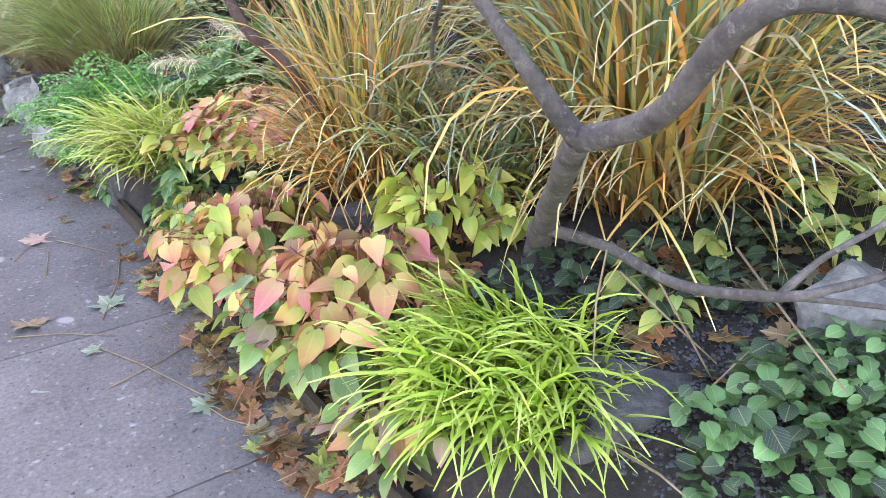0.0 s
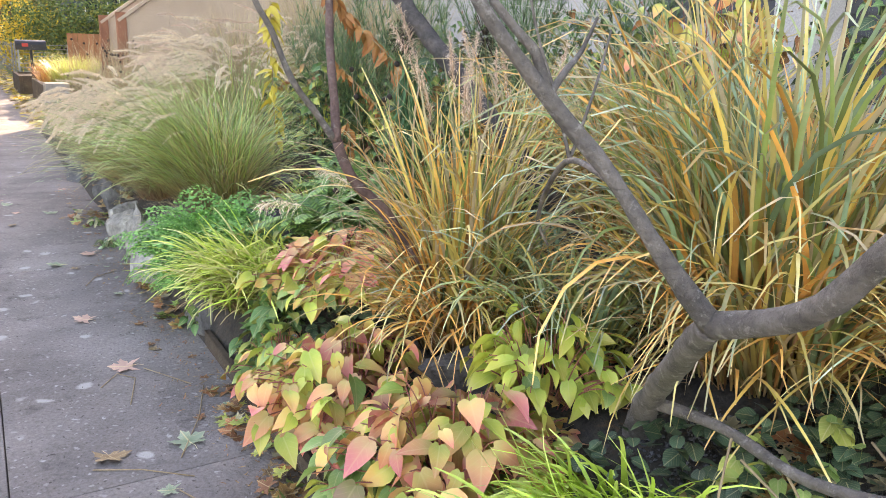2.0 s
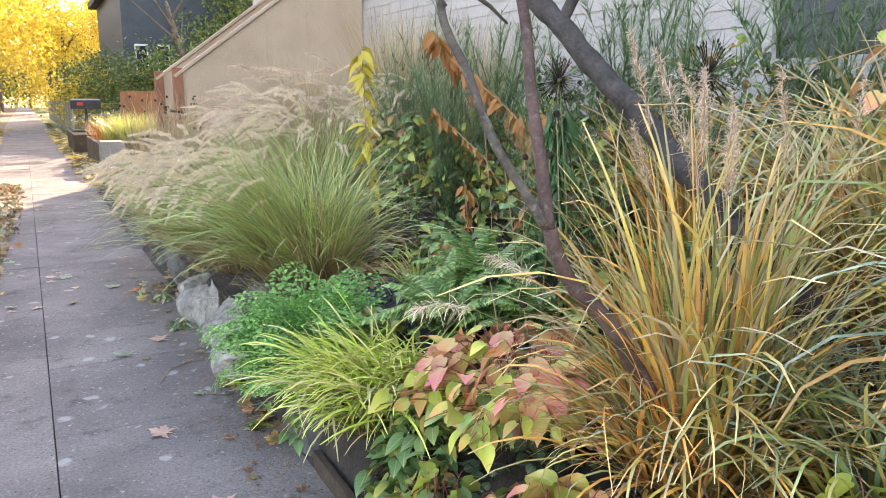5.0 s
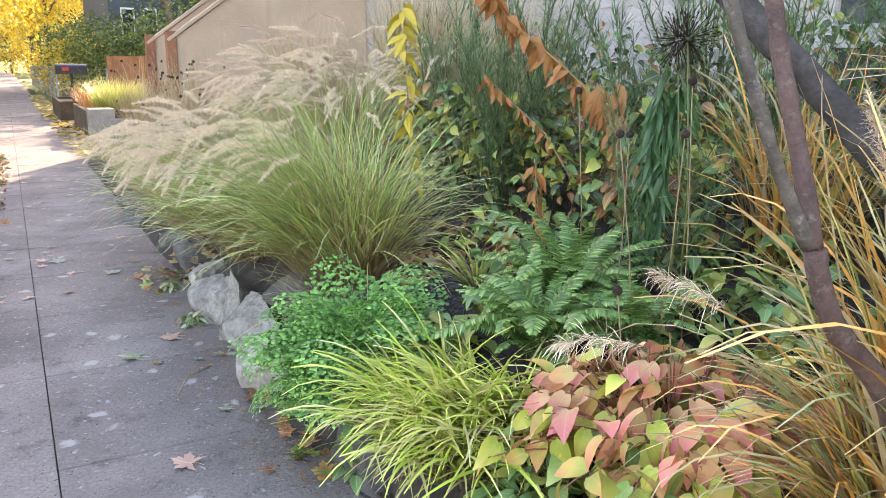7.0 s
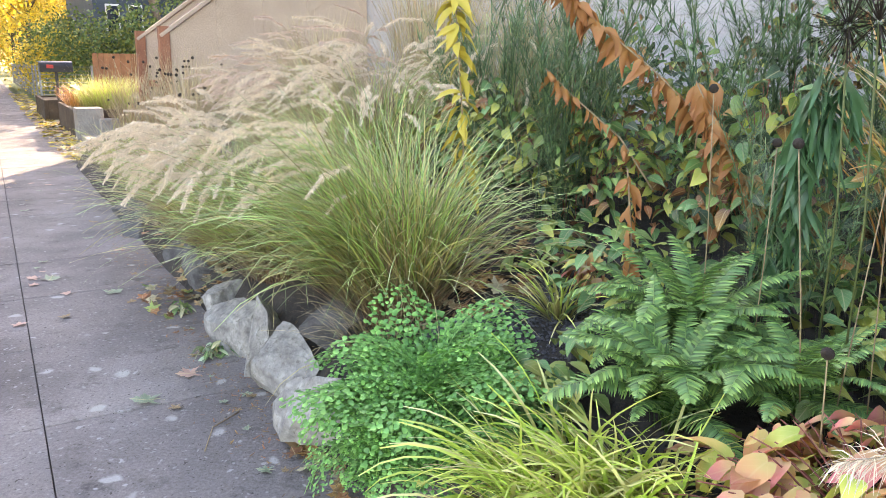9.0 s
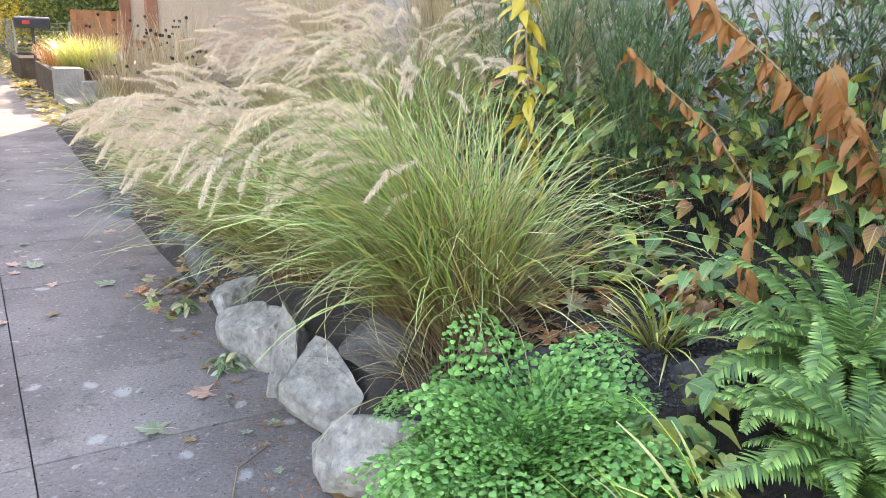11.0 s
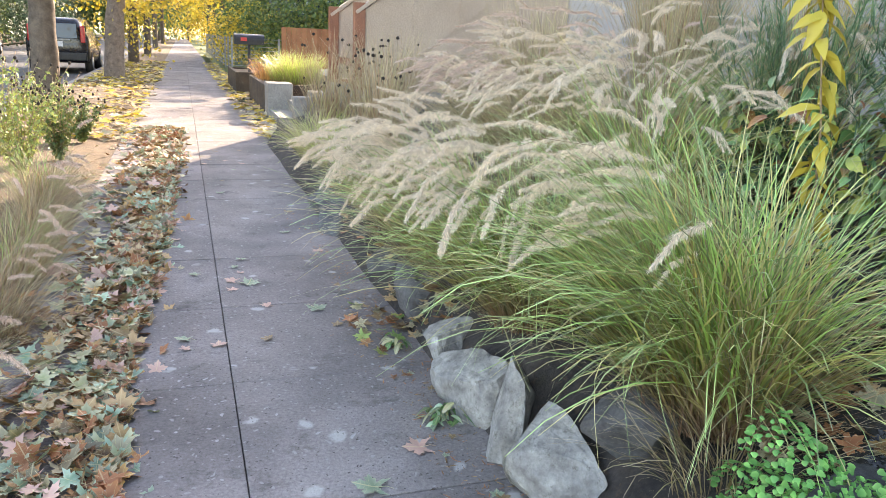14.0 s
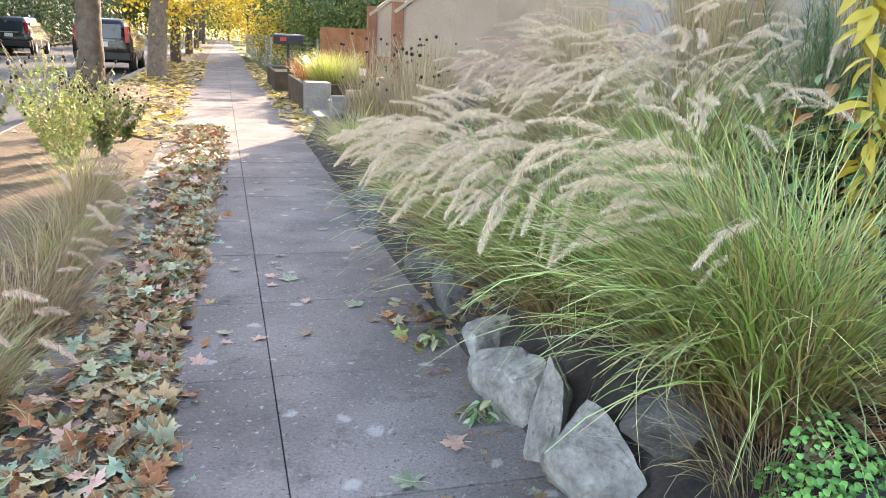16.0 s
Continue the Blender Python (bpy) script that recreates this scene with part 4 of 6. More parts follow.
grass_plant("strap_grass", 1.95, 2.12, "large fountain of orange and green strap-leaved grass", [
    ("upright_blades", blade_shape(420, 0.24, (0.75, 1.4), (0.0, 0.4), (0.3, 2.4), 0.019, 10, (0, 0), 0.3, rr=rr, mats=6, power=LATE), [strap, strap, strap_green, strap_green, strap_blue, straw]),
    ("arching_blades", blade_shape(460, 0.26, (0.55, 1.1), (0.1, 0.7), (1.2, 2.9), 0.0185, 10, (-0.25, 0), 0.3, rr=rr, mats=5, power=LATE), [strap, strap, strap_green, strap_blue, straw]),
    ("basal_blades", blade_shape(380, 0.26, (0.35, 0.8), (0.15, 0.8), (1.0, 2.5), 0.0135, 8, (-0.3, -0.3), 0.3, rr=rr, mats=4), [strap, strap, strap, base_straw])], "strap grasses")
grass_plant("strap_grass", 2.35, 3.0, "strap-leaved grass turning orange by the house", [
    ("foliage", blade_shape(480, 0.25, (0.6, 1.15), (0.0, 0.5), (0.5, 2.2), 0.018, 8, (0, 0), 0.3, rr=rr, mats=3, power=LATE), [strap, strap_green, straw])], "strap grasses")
grass_plant("strap_grass", 2.62, 4.2, "thin clump of orange and straw strap-leaved grass", [
    ("foliage", blade_shape(170, 0.16, (0.5, 0.95), (0.0, 0.4), (0.2, 1.9), 0.015, 8, (0, 0), 0.3, rr=rr, mats=3, power=LATE), [strap, strap, straw])], "strap grasses")
grass_plant("strap_grass", 1.62, 2.55, "low clump of green strap-leaved grass", [
    ("foliage", blade_shape(230, 0.15, (0.4, 0.7), (0.2, 0.8), (1.0, 2.2), 0.015, 9, (-0.3, -0.2), 0.3, rr=rr, mats=2, power=LATE), [strap_green, strap_blue])], "strap grasses")
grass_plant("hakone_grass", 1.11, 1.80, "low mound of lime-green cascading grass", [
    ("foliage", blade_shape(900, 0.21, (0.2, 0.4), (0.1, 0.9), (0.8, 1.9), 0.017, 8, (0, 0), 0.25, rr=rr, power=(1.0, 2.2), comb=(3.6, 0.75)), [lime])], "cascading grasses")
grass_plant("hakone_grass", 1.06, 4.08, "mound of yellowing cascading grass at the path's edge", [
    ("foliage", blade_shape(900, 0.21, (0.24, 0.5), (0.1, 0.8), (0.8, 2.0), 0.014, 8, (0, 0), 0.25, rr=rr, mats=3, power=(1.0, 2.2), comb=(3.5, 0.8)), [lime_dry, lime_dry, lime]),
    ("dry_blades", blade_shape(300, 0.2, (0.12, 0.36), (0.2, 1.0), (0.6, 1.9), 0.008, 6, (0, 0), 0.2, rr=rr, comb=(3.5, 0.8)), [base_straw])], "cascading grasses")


def plumed_grass(x, y, n_blades, n_plumes, height, label, lean, seed, mats, width=0.0075, plume_mats=(plume_mat,), ground=bed_z, spread=0.16, bend=(0.4, 1.7), tilt=(-10, 14), fan=0.6, theta=0.95):
    r2 = random.Random(seed)
    base = grass_plant("plumed_grass", x, y, label, [
        ("foliage", blade_shape(n_blades, spread, (0.5 * height, 0.98 * height), (0.05, theta), bend, width, 8, lean, 0, rr=r2, mats=len(mats), power=(1.2, 2.6)), mats),
        ("dry_base", blade_shape(n_blades // 2, spread * 1.15, (0.25 * height, 0.6 * height), (0.0, 1.0), (-0.1, 0.6), width * 0.6, 4, (lean[0] * 0.4, lean[1] * 0.4), 0, rr=r2), [base_straw])], "plumed grasses", ground)
    heads = [plume_mesh(seed * 10 + i, height * r2.uniform(0.95, 1.25), r2.uniform(1.5, 2.7), r2.uniform(0.17, 0.26), 0.018, plume_mats[i % len(plume_mats)], dry_stem) for i in range(6)]
    for i in range(n_plumes):
        phi = math.atan2(lean[1], lean[0]) + r2.gauss(0, fan)
        rad = spread * math.sqrt(r2.random())
        a = r2.uniform(0, 6.28)
        p = part("plume", heads[i % 6], base)
        p.matrix_basis = Matrix.Translation((rad * math.cos(a), rad * math.sin(a), 0)) @ pose(0, 0, 0, 0, 0, math.degrees(phi)) @ pose(0, 0, 0, r2.uniform(-8, 8), r2.uniform(*tilt), 0) @ Matrix.Scale(r2.uniform(0.72, 1.08), 4)
    return base


UPRIGHT = (-12, 10)
plumed_grass(1.27, 5.57, 1900, 36, 1.05, "big green fountain grass with pale feathery plumes", (-0.55, 0.5), 3, [fountain, fountain, fountain, fountain, strap_green], 0.0072, spread=0.17, bend=(0.5, 2.0), tilt=(-8, 8), fan=0.55, theta=0.8)
plumed_grass(1.14, 6.55, 1000, 72, 1.0, "fountain grass heavy with pale seed plumes", (-0.7, 0.0), 4, [fountain])
plumed_grass(1.08, 7.5, 1000, 68, 0.95, "fountain grass heavy with pale seed plumes", (-0.7, 0.0), 5, [fountain, straw])
plumed_grass(1.10, 8.5, 900, 52, 0.72, "fountain grass heavy with pale seed plumes", (-0.7, 0.0), 7, [fountain, straw])
plumed_grass(1.85, 6.9, 600, 80, 1.15, "tall grass with pale seed plumes", (-0.5, 0.0), 6, [fountain], plume_mats=(plume_mat,), tilt=UPRIGHT, fan=1.1)
plumed_grass(1.95, 8.1, 700, 72, 1.15, "tall dry grass with rosy seed plumes", (-0.4, 0.0), 8, [straw], plume_mats=(plume_mat, plume_pink), tilt=UPRIGHT, fan=1.1)
plumed_grass(2.1, 9.6, 700, 60, 0.95, "tall dry grass with rosy seed plumes", (-0.3, 0.0), 9, [straw], plume_mats=(plume_pink,), tilt=UPRIGHT, fan=1.1)
plumed_grass(2.9, 8.6, 700, 36, 1.2, "tall dry grass with rosy seed plumes", (-0.3, 0.0), 10, [straw], plume_mats=(plume_pink,), tilt=UPRIGHT, fan=1.1)
plumed_grass(3.1, 10.6, 600, 30, 1.2, "tall dry grass with rosy seed plumes", (-0.3, 0.0), 11, [straw], plume_mats=(plume_pink,), tilt=UPRIGHT, fan=1.1)
plumed_grass(2.9, 7.2, 800, 44, 1.25, "tall dry grass with pale seed plumes", (-0.3, 0.0), 16, [straw, fountain], plume_mats=(plume_mat,), tilt=UPRIGHT, fan=1.1)

for gx, gy, hh in ((3.5, 9.2, 1.75), (4.1, 9.9, 1.8), (2.75, 10.0, 1.3), (3.9, 8.2, 1.6)):
    grass_plant("straw_grass", gx, gy, "tall clump of blond straw grass before the house", [
        ("foliage", blade_shape(620, 0.24, (0.6 * hh, hh), (0.0, 0.3), (0.0, 0.7), 0.008, 6, (-0.1, 0), 0, rr=rr, mats=3), [straw, straw, base_straw])], "straw grasses")

# ---- leafy plants ----
def leaf_data(shape, name, mat):
    s = Shape()
    s.add(shape, Matrix.Identity(4))
    return s.data(name, [mat])


LF = {k: leaf_data(HEART, "heart_leaf_" + k, m) for k, m in (("pink", leaf_pink), ("coral", leaf_coral), ("gold", leaf_gold), ("yellow", leaf_yellow), ("green", leaf_green), ("plum", leaf_plum))}


def pick_from(*weights):
    names = [k for k, _ in weights]
    w = [v for _, v in weights]
    return lambda rr, p, gp, phi: LF[rr.choices(names, w)[0]]


def pick_front(rr, p, gp, phi):
    if p.z < 0.14:
        return LF[rr.choices(["green", "yellow", "plum"], [6, 2, 1])[0]]
    return LF[rr.choices(["pink", "coral", "gold", "yellow", "green", "plum"], [2.6, 6, 4.5, 1.4, 0.8, 1.4])[0]]


def pick_rosy(rr, p, gp, phi):
    if p.z < 0.15:
        return LF[rr.choices(["yellow", "gold", "green", "coral"], [5, 4, 1, 2])[0]]
    return LF[rr.choices(["pink", "coral", "gold", "yellow"], [7, 4, 1.5, 1])[0]]


heart_plant(0.98, 2.92, "heart-leaved perennial turning coral and yellow", 96, 0.38, 0.29, pick_from(("coral", 6), ("gold", 5), ("yellow", 3), ("pink", 3), ("green", 1)), seed=21, group="heart-leaved perennials", size=(0.06, 0.105), gap=0.055)
heart_plant(1.00, 2.30, "heart-leaved perennial with pink, gold and green leaves", 104, 0.40, 0.34, pick_front, seed=22, group="heart-leaved perennials", size=(0.06, 0.11), gap=0.055)
heart_plant(0.92, 2.02, "low heart-leaved perennial with green and bronze leaves", 52, 0.24, 0.22, pick_from(("green", 6), ("yellow", 2), ("plum", 2), ("coral", 1)), seed=29, group="heart-leaved perennials", size=(0.05, 0.09), gap=0.05)
heart_plant(0.90, 2.55, "low heart-leaved perennial with green and gold leaves", 46, 0.22, 0.2, pick_from(("green", 4), ("yellow", 4), ("gold", 2), ("coral", 1)), seed=30, group="heart-leaved perennials", size=(0.045, 0.08), gap=0.05)
heart_plant(0.93, 3.40, "low heart-leaved perennial with green and gold leaves", 44, 0.22, 0.2, pick_from(("green", 5), ("yellow", 4), ("gold", 2), ("coral", 2)), seed=131, group="heart-leaved perennials", size=(0.045, 0.085), gap=0.05)
heart_plant(1.36, 2.40, "heart-leaved perennial with lime-yellow leaves", 52, 0.28, 0.28, pick_from(("yellow", 6), ("green", 1)), seed=23, group="heart-leaved perennials", size=(0.055, 0.095), gap=0.055)
heart_plant(1.34, 3.56, "heart-leaved perennial turning pink and peach", 120, 0.5, 0.27, pick_rosy, seed=24, group="heart-leaved perennials", size=(0.06, 0.11), gap=0.055)


# ---- ferns ----
def frond_mesh(seed, length, bend, pairs, pinna, mat, tiny=False):
    """An arching frond towards +x: a midrib with rows of leaflets."""
    rr = random.Random(seed)
    s = Shape()
    pts = arc(Vector((0, 0, 0)), Vector((1, 0, 0)), length, 0.35, bend, 10, 1.2)
    s.tube(pts, [0.0022 - 0.0014 * i / 10 for i in range(11)], 3, 0)
    for i in range(pairs):
        t = 0.14 + 0.86 * i / pairs
        k = t * 10
        j = min(9, int(k))
        p = pts[j].lerp(pts[j + 1], k - j)
        d = (pts[j + 1] - pts[j]).normalized()
        side = Vector((0, 1, 0))
        up = side.cross(d) * -1
        w = pinna * math.sin(math.pi * min(1, 0.14 + 0.86 * t)) ** 0.7 * rr.uniform(0.85, 1.1) + 0.006
        for sg in (-1, 1):
            v = (side * sg * 0.9 + d * 0.42 + up * rr.uniform(-0.25, 0.1)).normalized()
            across = v.cross(up).normalized()
            if not tiny:
                hw = across * (length / pairs * 0.42)
                q = [p, p + v * w * 0.35, p + v * w * 0.75 - up * 0.1 * w, p + v * w - up * 0.2 * w]
                s.strip(q, [hw * 0.7, hw, hw * 0.7, hw * 0.08], 0)
            else:
                n = max(3, int(w / 0.009))
                for m in range(n):
                    u = (m + 0.6) / n
                    for s2 in (-1, 1):
                        c = p + v * w * u - up * 0.35 * w * u * u + across * s2 * 0.004 + Vector((rr.uniform(-1, 1), rr.uniform(-1, 1), rr.uniform(-1, 1))) * 0.006
                        lf = (across * s2 * 0.8 + v * 0.6 + Vector((rr.uniform(-.8, .8), rr.uniform(-.8, .8), rr.uniform(-.9, .3)))).normalized()
                        z = rr.uniform(0.007, 0.0135)
                        hw = lf.cross(up).normalized() * z * 0.55
                        s.strip([c, c + lf * z * 0.7, c + lf * z], [hw * 0.25, hw, hw * 0.55], 0)
    return s.data("frond", [mat])


def fern(name, x, y, label, n, heads, scale=(0.8, 1.1), seed=0, lean=0.0):
    rr = random.Random(seed)
    base = thing(name, x, y, bed_z(x, y), label, "fern", "ferns")
    for i in range(n):
        f = part("frond", heads[i % len(heads)], base)
        f.matrix_basis = pose(rr.uniform(-0.05, 0.05), rr.uniform(-0.05, 0.05), 0, 0, 0, 360 * i / n * 2.618 + rr.uniform(-20, 20)) @ pose(0, 0, 0, rr.uniform(-12, 12), rr.uniform(-22, 12) + lean, 0) @ Matrix.Scale(rr.uniform(*scale), 4)
    return base


maiden_heads = [frond_mesh(60 + i, 0.42, 1.5 + 0.35 * i, 12, 0.10, maiden_mat, True) for i in range(3)]
fern("maidenhair_fern", 1.0, 4.78, "bushy bright green maidenhair fern spilling over the edging", 80, maiden_heads, (0.85, 1.4), 61)
fern("maidenhair_fern", 0.97, 4.62, "bushy bright green maidenhair fern spilling over the edging", 56, maiden_heads, (0.7, 1.2), 62)
fern("maidenhair_fern", 0.90, 4.86, "bushy bright green maidenhair fern spilling over the edging", 34, maiden_heads, (0.5, 0.8), 63)
sword_heads = [frond_mesh(70 + i, 0.52, 1.2 + 0.3 * i, 48, 0.05 + 0.008 * i, fern_mat) for i in range(4)]
fern("sword_fern", 1.42, 4.22, "spreading mid-green fern with feathered fronds", 56, sword_heads, (0.5, 0.88), 71)
fern("sword_fern", 1.72, 4.42, "spreading mid-green fern with feathered fronds", 46, sword_heads, (0.6, 1.0), 72)
fern("sword_fern", 1.62, 4.02, "spreading mid-green fern with feathered fronds", 34, sword_heads, (0.5, 0.85), 73)

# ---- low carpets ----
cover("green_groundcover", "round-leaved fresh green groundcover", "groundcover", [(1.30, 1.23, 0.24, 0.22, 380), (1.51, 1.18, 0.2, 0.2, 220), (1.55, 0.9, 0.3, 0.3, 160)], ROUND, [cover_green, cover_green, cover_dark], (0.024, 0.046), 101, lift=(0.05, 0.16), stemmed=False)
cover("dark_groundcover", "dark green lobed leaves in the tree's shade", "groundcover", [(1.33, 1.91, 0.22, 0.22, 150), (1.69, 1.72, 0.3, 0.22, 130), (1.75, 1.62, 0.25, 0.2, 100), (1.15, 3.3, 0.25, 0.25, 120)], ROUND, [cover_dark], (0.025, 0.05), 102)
cover("yellow_groundcover", "yellowing heart-shaped groundcover leaves", "groundcover", [(1.52, 1.70, 0.18, 0.12, 30), (2.15, 1.54, 0.2, 0.2, 60), (2.2, 1.5, 0.4, 0.4, 140), (1.75, 3.4, 0.3, 0.35, 120)], HEART, [cover_yellow], (0.045, 0.08), 103, lift=(0.04, 0.2))
cover("leafy_groundcover", "broad green leaves between fern and grasses", "groundcover", [(1.02, 4.48, 0.22, 0.16, 90), (0.97, 3.68, 0.14, 0.2, 170), (1.95, 5.39, 0.2, 0.2, 60), (1.14, 4.51, 0.18, 0.15, 60), (3.00, 5.25, 0.3, 0.3, 100), (1.9, 4.9, 0.3, 0.3, 90), (1.85, 3.85, 0.3, 0.3, 150), (2.25, 4.1, 0.35, 0.35, 170), (1.5, 4.55, 0.2, 0.15, 60), (2.2, 3.4, 0.3, 0.3, 110)], HEART, [cover_green, cover_yellow], (0.05, 0.085), 104, lift=(0.05, 0.22))
cover("border_growth", "tangle of green and yellowing leaves at the back of the bed", "undergrowth",
      [(2.55, 5.5, 0.45, 0.55, 520), (2.3, 6.5, 0.4, 0.6, 420), (3.2, 4.6, 0.6, 0.8, 520), (3.3, 6.2, 0.6, 0.9, 560), (2.9, 3.4, 0.45, 0.6, 360), (2.9, 7.8, 0.7, 0.8, 380), (2.25, 4.6, 0.3, 0.35, 260)],
      HEART, [cover_green, cover_yellow, cover_green, cover_yellow, fallen_rust, cover_dark], (0.04, 0.085), 105, lift=(0.08, 0.75), tilt=0.9)
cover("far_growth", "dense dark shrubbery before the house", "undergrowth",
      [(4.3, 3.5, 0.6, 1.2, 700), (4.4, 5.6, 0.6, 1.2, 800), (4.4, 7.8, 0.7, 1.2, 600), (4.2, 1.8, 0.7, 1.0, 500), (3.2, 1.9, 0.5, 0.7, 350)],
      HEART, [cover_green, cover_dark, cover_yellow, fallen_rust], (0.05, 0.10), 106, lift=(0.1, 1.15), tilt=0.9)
cover("bed_debris", "brown fallen leaves lying in the bed", "leaf litter", [(1.0, 2.2, 0.25, 0.4, 60), (0.86, 3.0, 0.08, 0.9, 70), (1.5, 5.35, 0.3, 0.2, 60), (1.9, 5.7, 0.5, 0.4, 110), (1.55, 1.6, 0.35, 0.35, 60), (0.9, 7.2, 0.1, 0.5, 60), (1.0, 9, 0.12, 1.5, 80), (1.7, 2.6, 0.4, 0.5, 90)], MAPLE, [fallen, fallen_rust], (0.045, 0.085), 107, lift=(0.008, 0.03), tilt=0.4, stemmed=False)

cover("edge_litter", "brown and yellow leaves and scraps along the edging board", "leaf litter", [(0.74, 2.35, 0.10, 0.55, 90), (0.76, 3.2, 0.07, 0.6, 60), (0.78, 5.0, 0.06, 0.5, 30), (0.72, 7.3, 0.14, 0.35, 34)], MAPLE, [fallen, fallen_rust, fallen_rust, cover_yellow], (0.03, 0.075), 108, ground=lambda x, y: 0.0, lift=(0.006, 0.035), tilt=0.5, stemmed=False)
cover("edge_weed", "pale grey-green weed growing from the pavement joint", "weed", [(0.74, 6.33, 0.075, 0.06, 46), (0.72, 7.05, 0.05, 0.05, 16)], LANCE, [fallen_green, cover_green], (0.04, 0.075), 109, ground=lambda x, y: 0.0, lift=(0.01, 0.075), tilt=0.7, stemmed=False)

# gravel between the plants
gs = Shape()
rg = random.Random(5)
pebble = Shape()
pebble.v = [Vector(p) for p in ((1, 0, 0), (-1, 0, 0), (0, 1, 0), (0, -1, 0), (0, 0, 0.6), (0, 0, -0.6))]
pebble.uv = [(0, 0)] * 6
pebble.f = [(0, 2, 4), (2, 1, 4), (1, 3, 4), (3, 0, 4), (2, 0, 5), (1, 2, 5), (3, 1, 5), (0, 3, 5)]
pebble.m = [0] * 8
for cx, cy, rx, ry, n in ((1.38, 1.45, 0.3, 0.35, 2200), (1.65, 4.95, 0.35, 0.3, 2200), (1.5, 1.9, 0.2, 0.25, 600)):
    for _ in range(n):
        a, q = rg.uniform(0, 6.28), math.sqrt(rg.random())
        px_, py_ = cx + rx * q * math.cos(a), cy + ry * q * math.sin(a)
        z = rg.uniform(0.004, 0.009)
        gs.add(pebble, Matrix.Translation((px_, py_, bed_z(px_, py_) + z * 0.3)) @ Euler((rg.uniform(-.6, .6), rg.uniform(-.6, .6), a)).to_matrix().to_4x4() @ Matrix.Diagonal((z, z * rg.uniform(0.6, 1), z, 1)))
tagged(new("gravel", gs.data("gravel", [gravel_mat], False)), "dark grey gravel spread between the plants", "gravel", kind="stuff")

# ---- taller perennials ----
def leafy_stem(name, label, pts, mat, leaf_size, n, seed, stem_mat=dry_stem, droop=(0.5, 1.3), shape=LANCE):
    """A single stem with pairs of narrow leaves, each leaf an object."""
    r2 = random.Random(seed)
    P = [Vector(p) for p in pts]
    base = thing(name, *P[0], label, "perennial")
    o = P[0]
    s = Shape()
    s.tube([p - o for p in P], [0.005 - 0.003 * i / len(P) for i in range(len(P))], 5)
    part("stem", s.data("stem", [stem_mat]), base)
    me = leaf_data(shape, "narrow_leaf", mat)
    for i in range(n):
        t = (0.2 + 0.8 * i / n) * (len(P) - 1)
        j = min(len(P) - 2, int(t))
        p = P[j].lerp(P[j + 1], t - j) - o
        lf = part("leaf", me, base)
        lf.matrix_basis = leaf_pose(p, r2.uniform(0, 6.28), -r2.uniform(*droop), r2.uniform(-0.6, 0.6), leaf_size * r2.uniform(0.7, 1.2))
    return base


leafy_stem("yellow_perennial", "upright stem with bright yellow drooping leaves", [(1.74, 5.72, 0.46), (1.72, 5.75, 0.8), (1.73, 5.80, 1.15), (1.76, 5.90, 1.48), (1.77, 5.94, 1.66)], yellow_leaf, 0.105, 60, 31, droop=(-0.2, 0.9))
leafy_stem("rust_perennial", "arching stem hung with rust-orange leaves", [(2.5, 5.2, 0.6), (2.43, 5.10, 1.14), (2.35, 5.30, 1.32), (2.23, 5.52, 1.51), (2.11, 5.59, 1.64), (2.06, 5.61, 1.74)], rust_leaf, 0.105, 76, 32, droop=(0.3, 1.2))
leafy_stem("rust_perennial", "bent stem hung with rust-brown leaves", [(2.19, 4.54, 0.74), (2.24, 4.69, 0.92), (2.18, 4.79, 1.10), (2.20, 4.93, 1.28)], rust_leaf, 0.085, 60, 33)
leafy_stem("rust_perennial", "arching stem with small peach leaves", [(2.30, 5.20, 0.83), (2.28, 5.39, 1.03), (2.19, 5.61, 1.20), (2.09, 5.69, 1.32)], rust_leaf, 0.07, 26, 34)
leafy_stem("rust_perennial", "dry upright stem hung with brown leaves", [(2.45, 5.0, 0.6), (2.43, 5.02, 0.9), (2.42, 5.05, 1.3)], rust_leaf, 0.12, 34, 35)
leafy_stem("rust_perennial", "dry upright stem hung with brown leaves", [(1.85, 4.85, 0.55), (1.87, 4.87, 0.75), (1.86, 4.9, 0.98)], rust_leaf, 0.08, 20, 36)
for k, (bx, by) in enumerate(((1.99, 4.46), (2.03, 4.41))):
    leafy_stem("lily_stem", "leafy green stem with narrow drooping leaves", [(bx, by, 0.5), (bx - 0.03, by - 0.08, 0.8), (bx - 0.08, by - 0.17, 1.1), (bx - 0.13, by - 0.25, 1.33)], lily_green, 0.14, 80, 130 + k, green_stem, droop=(0.6, 1.4), shape=NARROW)
heart_plant(2.5, 5.9, "tall leafy perennial with green and yellow hearts", 30, 0.45, 0.75, pick_from(("green", 5), ("yellow", 4), ("gold", 1)), seed=25, group="heart-leaved perennials", size=(0.06, 0.1), gap=0.12)
heart_plant(2.9, 5.1, "tall leafy perennial with green and yellow hearts", 26, 0.45, 0.7, pick_from(("green", 5), ("yellow", 4), ("gold", 1)), seed=26, group="heart-leaved perennials", size=(0.06, 0.1), gap=0.12)
heart_plant(1.88, 5.05, "low perennial with peach-pink autumn leaves", 14, 0.17, 0.16, pick_from(("coral", 5), ("pink", 2), ("plum", 2)), seed=27, group="heart-leaved perennials", size=(0.05, 0.08))
heart_plant(2.68, 3.08, "shrub by the house with orange-yellow leaves", 64, 0.5, 1.2, pick_from(("gold", 6), ("yellow", 1), ("coral", 4)), seed=28, size=(0.07, 0.12), gap=0.12)


